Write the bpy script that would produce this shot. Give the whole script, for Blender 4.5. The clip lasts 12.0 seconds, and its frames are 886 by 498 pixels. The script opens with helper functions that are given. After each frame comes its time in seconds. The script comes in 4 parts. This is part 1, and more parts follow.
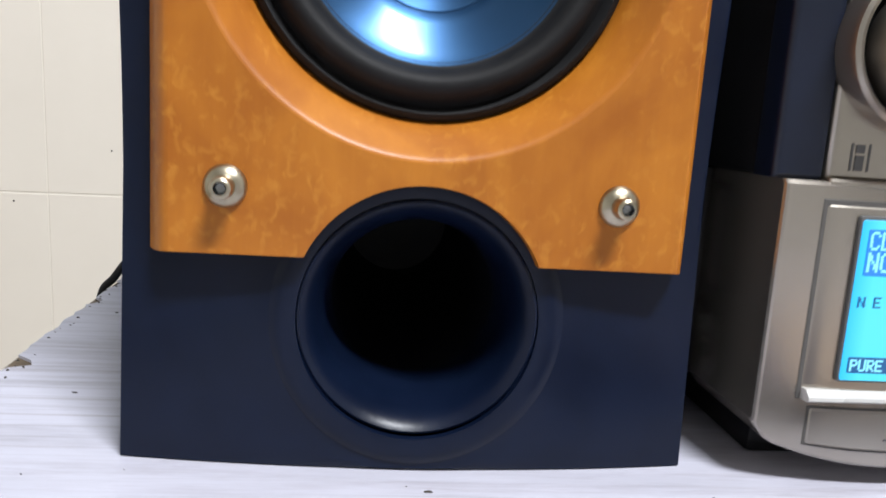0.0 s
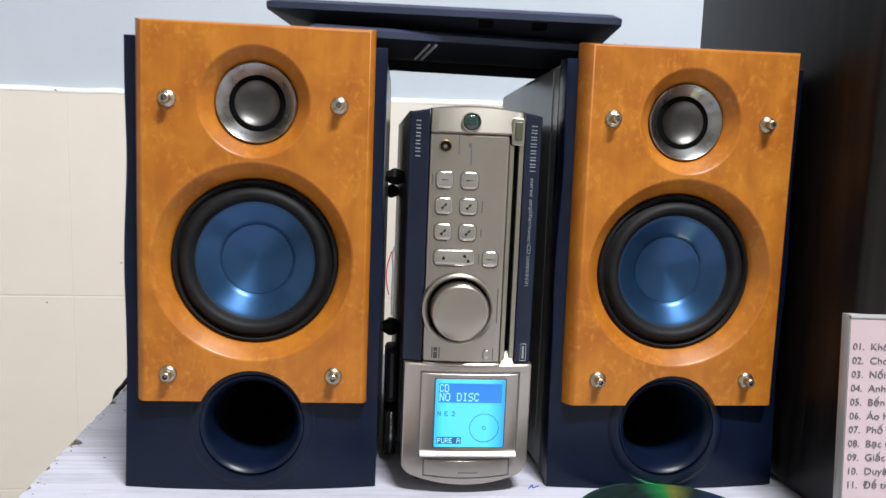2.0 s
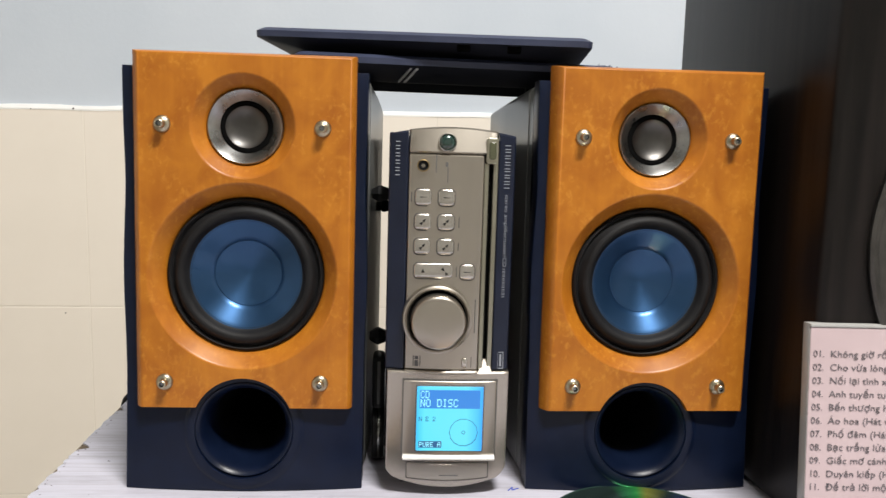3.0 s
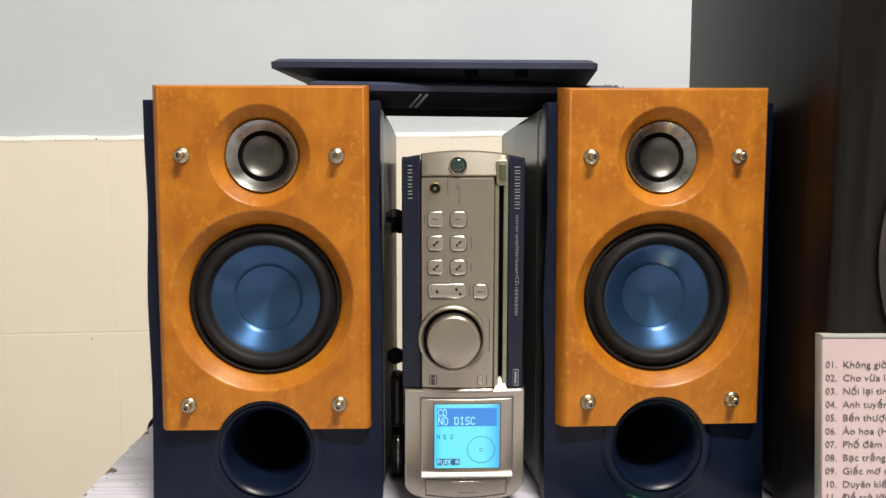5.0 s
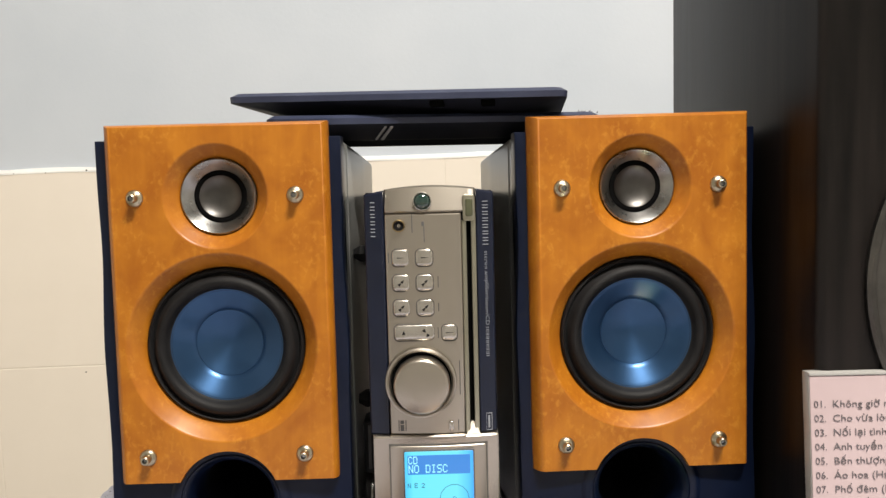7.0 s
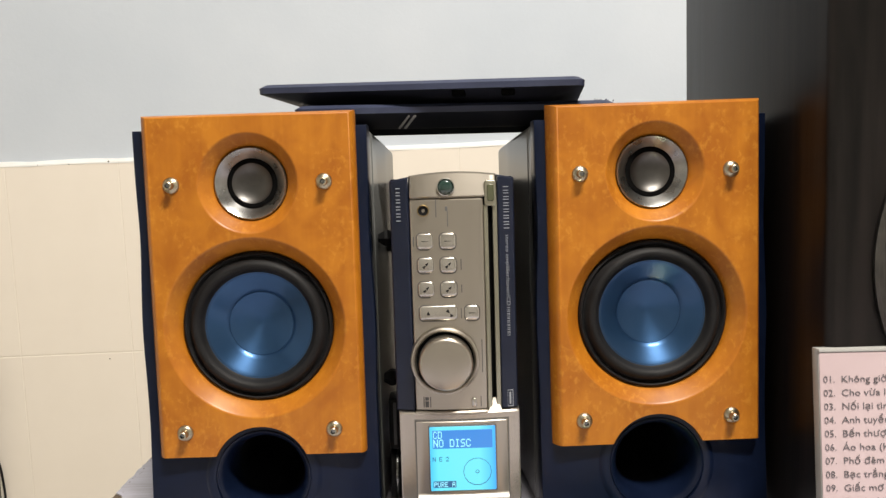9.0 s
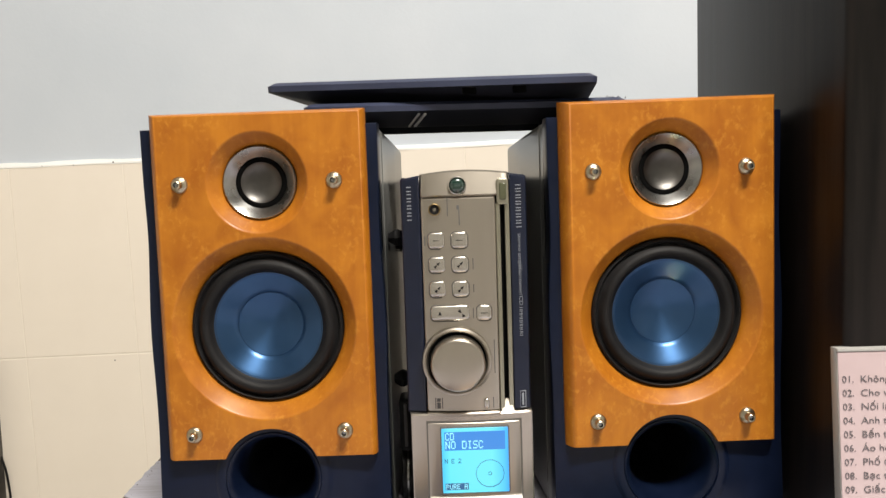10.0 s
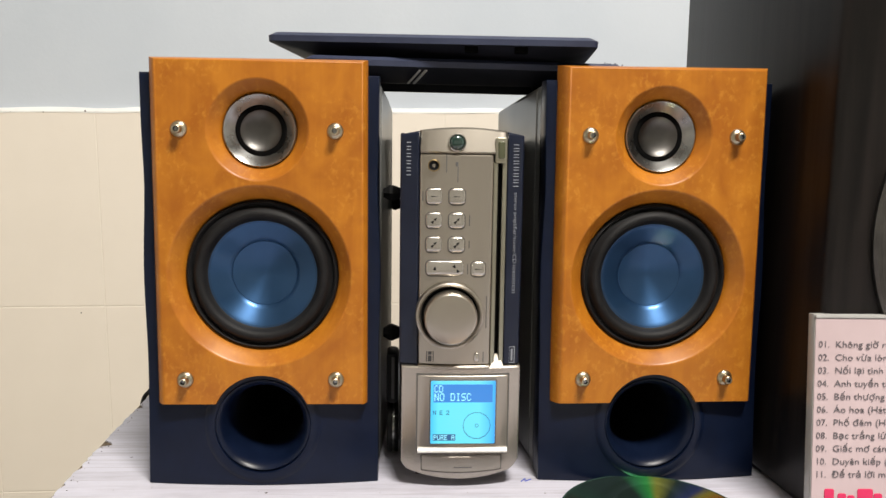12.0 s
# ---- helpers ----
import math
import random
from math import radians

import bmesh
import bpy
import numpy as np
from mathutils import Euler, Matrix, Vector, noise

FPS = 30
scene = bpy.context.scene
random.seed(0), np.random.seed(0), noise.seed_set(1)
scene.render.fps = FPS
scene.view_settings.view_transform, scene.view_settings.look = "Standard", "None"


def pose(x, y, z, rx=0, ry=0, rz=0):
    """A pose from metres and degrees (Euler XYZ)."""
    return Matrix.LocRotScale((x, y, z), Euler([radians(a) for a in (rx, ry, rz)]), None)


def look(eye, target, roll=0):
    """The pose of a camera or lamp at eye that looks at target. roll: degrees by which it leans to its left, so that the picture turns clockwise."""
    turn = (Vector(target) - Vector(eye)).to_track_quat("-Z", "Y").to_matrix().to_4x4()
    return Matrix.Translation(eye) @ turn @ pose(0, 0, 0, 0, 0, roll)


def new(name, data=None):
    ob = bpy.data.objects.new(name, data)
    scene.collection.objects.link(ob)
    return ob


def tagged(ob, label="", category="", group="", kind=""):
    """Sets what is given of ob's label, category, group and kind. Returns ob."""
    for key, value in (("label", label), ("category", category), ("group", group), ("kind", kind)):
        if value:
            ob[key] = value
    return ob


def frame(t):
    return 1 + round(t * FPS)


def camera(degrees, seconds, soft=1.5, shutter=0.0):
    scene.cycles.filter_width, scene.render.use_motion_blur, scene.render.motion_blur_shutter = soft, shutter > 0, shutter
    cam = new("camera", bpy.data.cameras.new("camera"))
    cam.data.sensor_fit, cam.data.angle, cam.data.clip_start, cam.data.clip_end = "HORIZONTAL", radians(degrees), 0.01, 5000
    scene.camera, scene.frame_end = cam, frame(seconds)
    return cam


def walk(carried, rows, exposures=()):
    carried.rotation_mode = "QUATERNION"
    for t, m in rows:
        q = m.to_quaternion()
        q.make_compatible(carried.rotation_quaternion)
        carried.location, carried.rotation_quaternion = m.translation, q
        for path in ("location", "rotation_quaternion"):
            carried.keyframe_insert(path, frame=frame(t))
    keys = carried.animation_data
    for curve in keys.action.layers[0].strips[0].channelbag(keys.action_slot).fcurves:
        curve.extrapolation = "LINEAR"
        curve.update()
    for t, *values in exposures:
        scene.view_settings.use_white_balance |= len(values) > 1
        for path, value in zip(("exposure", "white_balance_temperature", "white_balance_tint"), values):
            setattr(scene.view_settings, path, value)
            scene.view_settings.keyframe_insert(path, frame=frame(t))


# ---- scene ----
cam = camera(60.0, 12.0, soft=1.4, shutter=0.4)
PATH = [
    (0, (-0.015, -0.187, 0.095), (0.188, 1.772, -0.25), 3.7),
    (0.3, (-0.015, -0.203, 0.115), (0.185, 1.751, -0.26), 3.5),
    (0.5, (-0.013, -0.22, 0.131), (0.187, 1.73, -0.262), 3.4),
    (0.7, (-0.003, -0.246, 0.14), (0.244, 1.7, -0.254), 3.7),
    (1, (0.027, -0.323, 0.167), (0.242, 1.623, -0.242), 3.2),
    (1.2, (0.034, -0.367, 0.179), (0.269, 1.585, -0.19), 3.5),
    (1.5, (0.062, -0.409, 0.191), (0.269, 1.557, -0.114), 2.8),
    (2, (0.072, -0.459, 0.212), (0.252, 1.518, -0.03), 2.3),
    (2.5, (0.079, -0.483, 0.218), (0.187, 1.501, -0.012), 1.9),
    (3, (0.097, -0.486, 0.22), (0.219, 1.497, -0.005), 1.7),
    (3.2, (0.101, -0.491, 0.219), (0.225, 1.495, 0.015), 1.3),
    (4.8, (0.101, -0.507, 0.225), (0.145, 1.485, 0.052), -0.4),
    (5, (0.101, -0.497, 0.224), (0.17, 1.494, 0.041), 0.1),
    (5.5, (0.099, -0.491, 0.228), (0.182, 1.5, 0.054), 0.3),
    (6, (0.1, -0.483, 0.232), (0.175, 1.509, 0.071), 0.0),
    (6.5, (0.122, -0.478, 0.238), (0.182, 1.514, 0.065), -1.0),
    (6.7, (0.133, -0.473, 0.237), (0.182, 1.52, 0.079), -1.2),
    (8.3, (0.13, -0.488, 0.247), (0.11, 1.507, 0.111), -1.8),
    (8.5, (0.129, -0.48, 0.24), (0.116, 1.516, 0.105), -1.9),
    (9, (0.124, -0.495, 0.235), (0.129, 1.497, 0.064), -1.7),
    (9.5, (0.12, -0.504, 0.242), (0.116, 1.491, 0.094), -1.9),
    (10, (0.118, -0.489, 0.234), (0.117, 1.504, 0.064), -1.9),
    (10.5, (0.119, -0.482, 0.232), (0.13, 1.507, 0.026), -1.3),
    (11, (0.114, -0.492, 0.23), (0.122, 1.498, 0.03), -0.4),
    (11.5, (0.112, -0.498, 0.227), (0.173, 1.489, 0.013), 0.5),
    (12, (0.094, -0.497, 0.224), (0.196, 1.486, -0.018), 0.8),
]
EXPOSURES = [(0.0, 0.33, 5880, 10), (0.6, 0.49, 5520, 9), (1.2, 0.38, 5900, 10), (2.0, 0.29, 5930, 10), (2.6, 0.15, 6270, 10), (3.2, 0.23, 6560, 10), (5.0, 0.26, 6920, 10), (8.5, 0.28, 6920, 11), (9.5, 0.31, 6870, 10), (11.0, 0.28, 6920, 11), (12.0, 0.24, 6770, 10)]
walk(cam, [(t, look(eye, target, roll)) for t, eye, target, roll in PATH], EXPOSURES)

# ---- light and exposure ----
world = bpy.data.worlds.new("room_dusk")
scene.world = world
world.use_nodes = True
world.node_tree.nodes["Background"].inputs[0].default_value = (0.6, 0.7, 0.85, 1)
world.node_tree.nodes["Background"].inputs[1].default_value = 0.03


def area_lamp(name, eye, target, sx, sy, watts, colour):
    data = bpy.data.lights.new(name, "AREA")
    data.shape, data.size, data.size_y, data.energy, data.color = "RECTANGLE", sx, sy, watts, colour
    ob = new(name, data)
    ob.matrix_world = look(eye, target)
    return ob


area_lamp("tube_light", (0.53, -0.92, 1.86), (0.40, -0.50, 0.0), 0.60, 0.12, 57, (1.0, 0.965, 0.92))

# ---- materials ----


def material(name, colour, rough=0.5, metal=0.0, spec=0.5, coat=0.0):
    m = bpy.data.materials.new(name)
    m.use_nodes = True
    b = m.node_tree.nodes["Principled BSDF"]
    b.inputs["Base Color"].default_value = (*colour, 1)
    b.inputs["Roughness"].default_value = rough
    b.inputs["Metallic"].default_value = metal
    b.inputs["Specular IOR Level"].default_value = spec
    b.inputs["Coat Weight"].default_value = coat
    b.inputs["Coat Roughness"].default_value = 0.12
    return m


def vary(m, a, b, scale, stretch=(1, 1, 1), detail=5.0, lo=0.35, hi=0.65, bump=0.0, bump_scale=None, rough=None, distort=0.0):
    """Noise between two colours in object space, with fine relief and uneven gloss."""
    nt = m.node_tree
    n, l = nt.nodes, nt.links
    p = n["Principled BSDF"]
    co = n.new("ShaderNodeTexCoord")
    mp = n.new("ShaderNodeMapping")
    mp.inputs["Scale"].default_value = stretch
    l.new(co.outputs["Object"], mp.inputs["Vector"])
    tx = n.new("ShaderNodeTexNoise")
    tx.inputs["Scale"].default_value, tx.inputs["Detail"].default_value = scale, detail
    tx.inputs["Distortion"].default_value = distort
    l.new(mp.outputs["Vector"], tx.inputs["Vector"])
    rp = n.new("ShaderNodeValToRGB")
    rp.color_ramp.elements[0].position, rp.color_ramp.elements[1].position = lo, hi
    rp.color_ramp.elements[0].color, rp.color_ramp.elements[1].color = (*a, 1), (*b, 1)
    l.new(tx.outputs["Fac"], rp.inputs["Fac"])
    l.new(rp.outputs["Color"], p.inputs["Base Color"])
    if bump:
        t2 = n.new("ShaderNodeTexNoise")
        t2.inputs["Scale"].default_value, t2.inputs["Detail"].default_value = bump_scale or scale * 4, 4
        l.new(mp.outputs["Vector"], t2.inputs["Vector"])
        bp = n.new("ShaderNodeBump")
        bp.inputs["Strength"].default_value, bp.inputs["Distance"].default_value = bump, 0.001
        l.new(t2.outputs["Fac"], bp.inputs["Height"])
        l.new(bp.outputs["Normal"], p.inputs["Normal"])
    if rough:
        mr = n.new("ShaderNodeMapRange")
        mr.inputs["To Min"].default_value, mr.inputs["To Max"].default_value = rough
        l.new(tx.outputs["Fac"], mr.inputs["Value"])
        l.new(mr.outputs["Result"], p.inputs["Roughness"])
    return m


def glow(name, colour, strength):
    m = bpy.data.materials.new(name)
    m.use_nodes = True
    b = m.node_tree.nodes["Principled BSDF"]
    b.inputs["Base Color"].default_value = (0.02, 0.02, 0.02, 1)
    b.inputs["Emission Color"].default_value = (*colour, 1)
    b.inputs["Emission Strength"].default_value = strength
    b.inputs["Roughness"].default_value = 0.3
    return m


def maple():
    """Orange-stained birdseye maple under satin lacquer: broad mottling, pale flecks and faint upright grain."""
    m = material("birdseye_maple", (0.5, 0.19, 0.02), 0.45, 0, 0.28, 0.22)
    m.node_tree.nodes["Principled BSDF"].inputs["Coat Roughness"].default_value = 0.27
    nt = m.node_tree
    n, l = nt.nodes, nt.links
    p = n["Principled BSDF"]
    co = n.new("ShaderNodeTexCoord")
    info = n.new("ShaderNodeObjectInfo")
    shift = n.new("ShaderNodeVectorMath")
    shift.operation = "MULTIPLY_ADD"
    l.new(info.outputs["Random"], shift.inputs[0])
    shift.inputs[1].default_value = (3.1, 1.7, 4.3)
    l.new(co.outputs["Object"], shift.inputs[2])

    def tex(scale, stretch, detail, dist):
        mp = n.new("ShaderNodeMapping")
        mp.inputs["Scale"].default_value = stretch
        l.new(shift.outputs[0], mp.inputs["Vector"])
        t = n.new("ShaderNodeTexNoise")
        t.inputs["Scale"].default_value, t.inputs["Detail"].default_value, t.inputs["Distortion"].default_value = scale, detail, dist
        l.new(mp.outputs["Vector"], t.inputs["Vector"])
        return t

    def ramp(t, lo, hi, a, b):
        r = n.new("ShaderNodeValToRGB")
        r.color_ramp.elements[0].position, r.color_ramp.elements[1].position = lo, hi
        r.color_ramp.elements[0].color, r.color_ramp.elements[1].color = a, b
        l.new(t.outputs["Fac"], r.inputs["Fac"])
        return r

    broad = ramp(tex(48, (1, 1, 0.8), 5, 0.6), 0.30, 0.70, (0.342, 0.107, 0.0072, 1), (0.474, 0.172, 0.0134, 1))
    cluster = ramp(tex(42, (1, 1, 0.75), 3, 0.5), 0.38, 0.54, (0, 0, 0, 1), (1, 1, 1, 1))
    eyes = ramp(tex(310, (1, 1, 0.8), 2, 0.5), 0.52, 0.72, (0, 0, 0, 1), (0.50, 0.50, 0.50, 1))
    fleck = n.new("ShaderNodeMix")
    fleck.data_type, fleck.blend_type = "RGBA", "MULTIPLY"
    fleck.inputs["Factor"].default_value = 1.0
    l.new(cluster.outputs["Color"], fleck.inputs["A"])
    l.new(eyes.outputs["Color"], fleck.inputs["B"])
    grain = ramp(tex(300, (1, 1, 0.06), 4, 0.2), 0.35, 0.7, (0.93, 0.90, 0.87, 1), (1, 1, 1, 1))
    mix = n.new("ShaderNodeMix")
    mix.data_type = "RGBA"
    l.new(fleck.outputs["Result"], mix.inputs["Factor"])
    l.new(broad.outputs["Color"], mix.inputs["A"])
    mix.inputs["B"].default_value = (0.58, 0.25, 0.032, 1)
    mul = n.new("ShaderNodeMix")
    mul.data_type, mul.blend_type = "RGBA", "MULTIPLY"
    mul.inputs["Factor"].default_value = 1.0
    l.new(mix.outputs["Result"], mul.inputs["A"])
    l.new(grain.outputs["Color"], mul.inputs["B"])
    l.new(mul.outputs["Result"], p.inputs["Base Color"])
    return m


def disc_painted_sheen():
    """Recording side of a disc: mirror dye with a diffraction rainbow painted on as spectral sectors that spread from
    the hub.
    """
    m = material("disc_painted_sheen", (0.05, 0.09, 0.07), 0.17, 0.85)
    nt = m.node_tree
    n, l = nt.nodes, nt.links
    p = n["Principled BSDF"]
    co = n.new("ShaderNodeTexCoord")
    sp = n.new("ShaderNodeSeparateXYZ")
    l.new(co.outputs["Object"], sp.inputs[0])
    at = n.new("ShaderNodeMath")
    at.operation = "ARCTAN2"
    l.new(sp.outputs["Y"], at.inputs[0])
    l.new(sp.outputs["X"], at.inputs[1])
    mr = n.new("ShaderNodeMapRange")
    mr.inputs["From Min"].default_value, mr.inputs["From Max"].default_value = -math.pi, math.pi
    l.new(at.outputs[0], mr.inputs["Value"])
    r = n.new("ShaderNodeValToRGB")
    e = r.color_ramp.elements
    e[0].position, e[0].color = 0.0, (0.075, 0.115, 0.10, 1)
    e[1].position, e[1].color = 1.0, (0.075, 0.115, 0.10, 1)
    # diffraction glints put into the base colour, fixed by angle round the hub
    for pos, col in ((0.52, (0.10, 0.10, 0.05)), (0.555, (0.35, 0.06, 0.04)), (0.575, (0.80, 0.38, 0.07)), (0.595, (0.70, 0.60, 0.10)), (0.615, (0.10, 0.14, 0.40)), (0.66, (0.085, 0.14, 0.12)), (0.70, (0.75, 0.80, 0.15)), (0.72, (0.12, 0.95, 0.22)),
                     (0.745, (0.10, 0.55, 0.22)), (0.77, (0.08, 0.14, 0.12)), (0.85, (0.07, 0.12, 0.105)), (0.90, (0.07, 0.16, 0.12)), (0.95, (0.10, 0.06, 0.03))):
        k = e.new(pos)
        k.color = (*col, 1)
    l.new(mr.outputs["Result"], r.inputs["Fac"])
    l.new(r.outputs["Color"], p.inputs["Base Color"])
    p.inputs["Anisotropic"].default_value = 0.7
    tg = n.new("ShaderNodeTangent")
    tg.direction_type, tg.axis = "RADIAL", "Z"
    l.new(tg.outputs[0], p.inputs["Tangent"])
    return m


M_MAPLE = maple()
M_NAVY = vary(material("navy_paint", (0.012, 0.02, 0.055), 0.42, 0, 0.24), (0.0029, 0.0062, 0.0188), (0.0041, 0.0083, 0.0242), 60, bump=0.04, bump_scale=900, rough=(0.26, 0.36))
M_STRIP = vary(material("navy_metallic_paint", (0.02, 0.03, 0.08), 0.34, 0.1), (0.0038, 0.0074, 0.0215), (0.0054, 0.0098, 0.027), 60, bump=0.04, bump_scale=1200, rough=(0.30, 0.40))
M_NAVY_PLASTIC = vary(material("navy_plastic", (0.03, 0.035, 0.07), 0.5), (0.024, 0.031, 0.064), (0.033, 0.042, 0.082), 40, bump=0.12, bump_scale=1200, rough=(0.42, 0.55))
# darker copy of the navy plastic: the grille underside's shade is in its colour
M_GRILLE_BACK = vary(material("shaded_navy_plastic", (0.012, 0.013, 0.02), 0.6, 0, 0.3), (0.013, 0.0145, 0.022), (0.018, 0.020, 0.030), 40, bump=0.08, bump_scale=1000)
M_CAB = vary(material("grey_metallic_paint", (0.23, 0.24, 0.23), 0.38, 0.35), (0.190, 0.197, 0.193), (0.215, 0.222, 0.217), 50, rough=(0.28, 0.33))
M_RUBBER = vary(material("black_rubber", (0.008, 0.008, 0.009), 0.55, 0, 0.28), (0.004, 0.004, 0.0045), (0.008, 0.008, 0.0085), 80, bump=0.08, bump_scale=700, rough=(0.55, 0.70))
M_BLACK = vary(material("black_plastic", (0.006, 0.006, 0.007), 0.45, 0, 0.3), (0.005, 0.005, 0.006), (0.010, 0.010, 0.011), 60, bump=0.06, bump_scale=800)
M_TUBE_IN = vary(material("port_black", (0.004, 0.004, 0.006), 0.45, 0, 0.35), (0.0080, 0.0088, 0.0130), (0.0120, 0.0130, 0.0170), 60, bump=0.05, bump_scale=500)
M_DARK = material("dark_void", (0.003, 0.003, 0.003), 0.9, 0, 0.05)
M_CONE = vary(material("blue_anodised_cone", (0.03, 0.13, 0.36), 0.30, 0.85), (0.026, 0.076, 0.172), (0.032, 0.089, 0.198), 30, rough=(0.34, 0.40))
cone_nodes = M_CONE.node_tree
spun = cone_nodes.nodes.new("ShaderNodeTangent")
spun.direction_type, spun.axis = "RADIAL", "Y"
cone_nodes.links.new(spun.outputs[0], cone_nodes.nodes["Principled BSDF"].inputs["Tangent"])
cone_nodes.nodes["Principled BSDF"].inputs["Anisotropic"].default_value = 0.52
cone_nodes.nodes["Principled BSDF"].inputs["Anisotropic Rotation"].default_value = 0.25
cone_nodes.nodes["Principled BSDF"].inputs["Coat Weight"].default_value = 0.22
cone_nodes.nodes["Principled BSDF"].inputs["Coat Roughness"].default_value = 0.16
M_STEEL = vary(material("nickel", (0.55, 0.52, 0.46), 0.22, 1.0), (0.36, 0.32, 0.23), (0.50, 0.45, 0.34), 120, rough=(0.26, 0.40))
M_RING = vary(material("brushed_ring", (0.50, 0.51, 0.50), 0.30, 1.0), (0.24, 0.245, 0.24), (0.34, 0.345, 0.34), 90, rough=(0.24, 0.32))
M_DOME = vary(material("titanium_dome", (0.20, 0.19, 0.18), 0.34, 1.0), (0.095, 0.092, 0.088), (0.13, 0.125, 0.118), 60, rough=(0.36, 0.44))
M_SILVER = vary(material("champagne_silver", (0.50, 0.47, 0.42), 0.34, 0.92), (0.395, 0.362, 0.312), (0.445, 0.41, 0.36), 18, stretch=(1, 1, 0.3), bump=0.03, bump_scale=1800, rough=(0.27, 0.34))
M_HOUSING = vary(material("champagne_paint", (0.50, 0.47, 0.42), 0.36, 0.85), (0.385, 0.350, 0.305), (0.435, 0.40, 0.352), 18, bump=0.03, bump_scale=1800, rough=(0.22, 0.28))
M_BUTTON = vary(material("polished_button", (0.62, 0.60, 0.56), 0.20, 0.9), (0.46, 0.44, 0.40), (0.54, 0.52, 0.48), 60, rough=(0.16, 0.26))
# silver lip that faces up: its bright reflection is put into a pale colour
M_LIP = vary(material("lip_highlight_paint", (0.7, 0.69, 0.67), 0.3, 0.15), (0.56, 0.55, 0.53), (0.64, 0.63, 0.61), 40, rough=(0.22, 0.32))
M_CLIP = vary(material("pale_clip", (0.6, 0.6, 0.6), 0.4), (0.55, 0.55, 0.56), (0.66, 0.66, 0.67), 60)
M_GOLD = material("brass_ring", (0.34, 0.25, 0.12), 0.32, 1.0)
M_EYE = material("green_lens", (0.01, 0.035, 0.028), 0.08, 0, 0.8, 0.6)
M_WINDOW = material("olive_lens", (0.075, 0.08, 0.045), 0.2, 0, 0.4, 0.15)
M_OLIVE = vary(material("olive_silver", (0.36, 0.35, 0.28), 0.34, 0.85), (0.33, 0.32, 0.25), (0.38, 0.37, 0.295), 30, rough=(0.28, 0.36))
M_PRINT = material("white_print", (0.29, 0.31, 0.35), 0.5)
M_INK = material("grey_print", (0.10, 0.10, 0.10), 0.6)
M_SEAM = material("dark_seam", (0.10, 0.095, 0.088), 0.8)
M_LCD = glow("display_backlight", (0.10, 0.72, 1.0), 0.95)
nt = M_LCD.node_tree
co = nt.nodes.new("ShaderNodeTexCoord")
sx = nt.nodes.new("ShaderNodeSeparateXYZ")
mr = nt.nodes.new("ShaderNodeMapRange")
mr.inputs["From Min"].default_value, mr.inputs["From Max"].default_value = -0.02, 0.024
rp = nt.nodes.new("ShaderNodeValToRGB")
rp.color_ramp.elements[0].position, rp.color_ramp.elements[0].color = 0.0, (0.04, 0.55, 1.0, 1)
rp.color_ramp.elements[1].position, rp.color_ramp.elements[1].color = 1.0, (0.02, 0.36, 1.0, 1)
for pos, col in ((0.12, (0.12, 0.76, 1.0, 1)), (0.75, (0.13, 0.76, 1.0, 1)), (0.92, (0.06, 0.55, 1.0, 1))):
    rp.color_ramp.elements.new(pos).color = col
nt.links.new(co.outputs["Object"], sx.inputs[0])
nt.links.new(sx.outputs["X"], mr.inputs["Value"])
nt.links.new(mr.outputs["Result"], rp.inputs["Fac"])
nt.links.new(rp.outputs["Color"], nt.nodes["Principled BSDF"].inputs["Emission Color"])
M_LCD_BAND = glow("display_band", (0.03, 0.28, 0.85), 0.8)
M_LCD_PALE = glow("display_pale_text", (0.30, 0.80, 1.0), 1.1)
M_LCD_INK = glow("display_ink", (0.01, 0.16, 0.42), 0.6)
M_TILE = vary(material("cream_tile", (0.74, 0.69, 0.58), 0.16, 0, 0.5), (0.865, 0.800, 0.705), (0.880, 0.815, 0.720), 14, detail=8, bump=0.02, bump_scale=60, rough=(0.34, 0.42))
M_GROUT = vary(material("grout", (0.60, 0.55, 0.45), 0.85), (0.80, 0.742, 0.648), (0.855, 0.795, 0.705), 40)
M_WALL = vary(material("pale_blue_wall", (0.62, 0.67, 0.70), 0.8), (0.545, 0.603, 0.672), (0.600, 0.653, 0.718), 3.5, detail=9, bump=0.15, bump_scale=180)
M_PLASTER = vary(material("white_plaster", (0.78, 0.77, 0.74), 0.8), (0.74, 0.73, 0.70), (0.80, 0.79, 0.76), 5, bump=0.1, bump_scale=90)
M_MORTAR = vary(material("white_mortar", (0.9, 0.9, 0.88), 0.8), (0.84, 0.84, 0.82), (0.92, 0.92, 0.90), 30, bump=0.2, bump_scale=300)
M_FLOOR = vary(material("floor_tile", (0.42, 0.38, 0.33), 0.35), (0.36, 0.33, 0.28), (0.48, 0.44, 0.38), 4)
M_PAINTWOOD = vary(material("white_painted_wood", (0.74, 0.74, 0.80), 0.55), (0.46, 0.455, 0.52), (0.55, 0.545, 0.625), 22, stretch=(0.35, 3.2, 1), detail=8, lo=0.30, hi=0.52, bump=0.35, bump_scale=60, rough=(0.45, 0.65), distort=0.5)
nt = M_PAINTWOOD.node_tree
p = nt.nodes["Principled BSDF"]
base_link = p.inputs["Base Color"].links[0].from_socket
co = nt.nodes.new("ShaderNodeTexCoord")
mp = nt.nodes.new("ShaderNodeMapping")
mp.inputs["Scale"].default_value = (0.16, 1.7, 1)
tx = nt.nodes.new("ShaderNodeTexNoise")
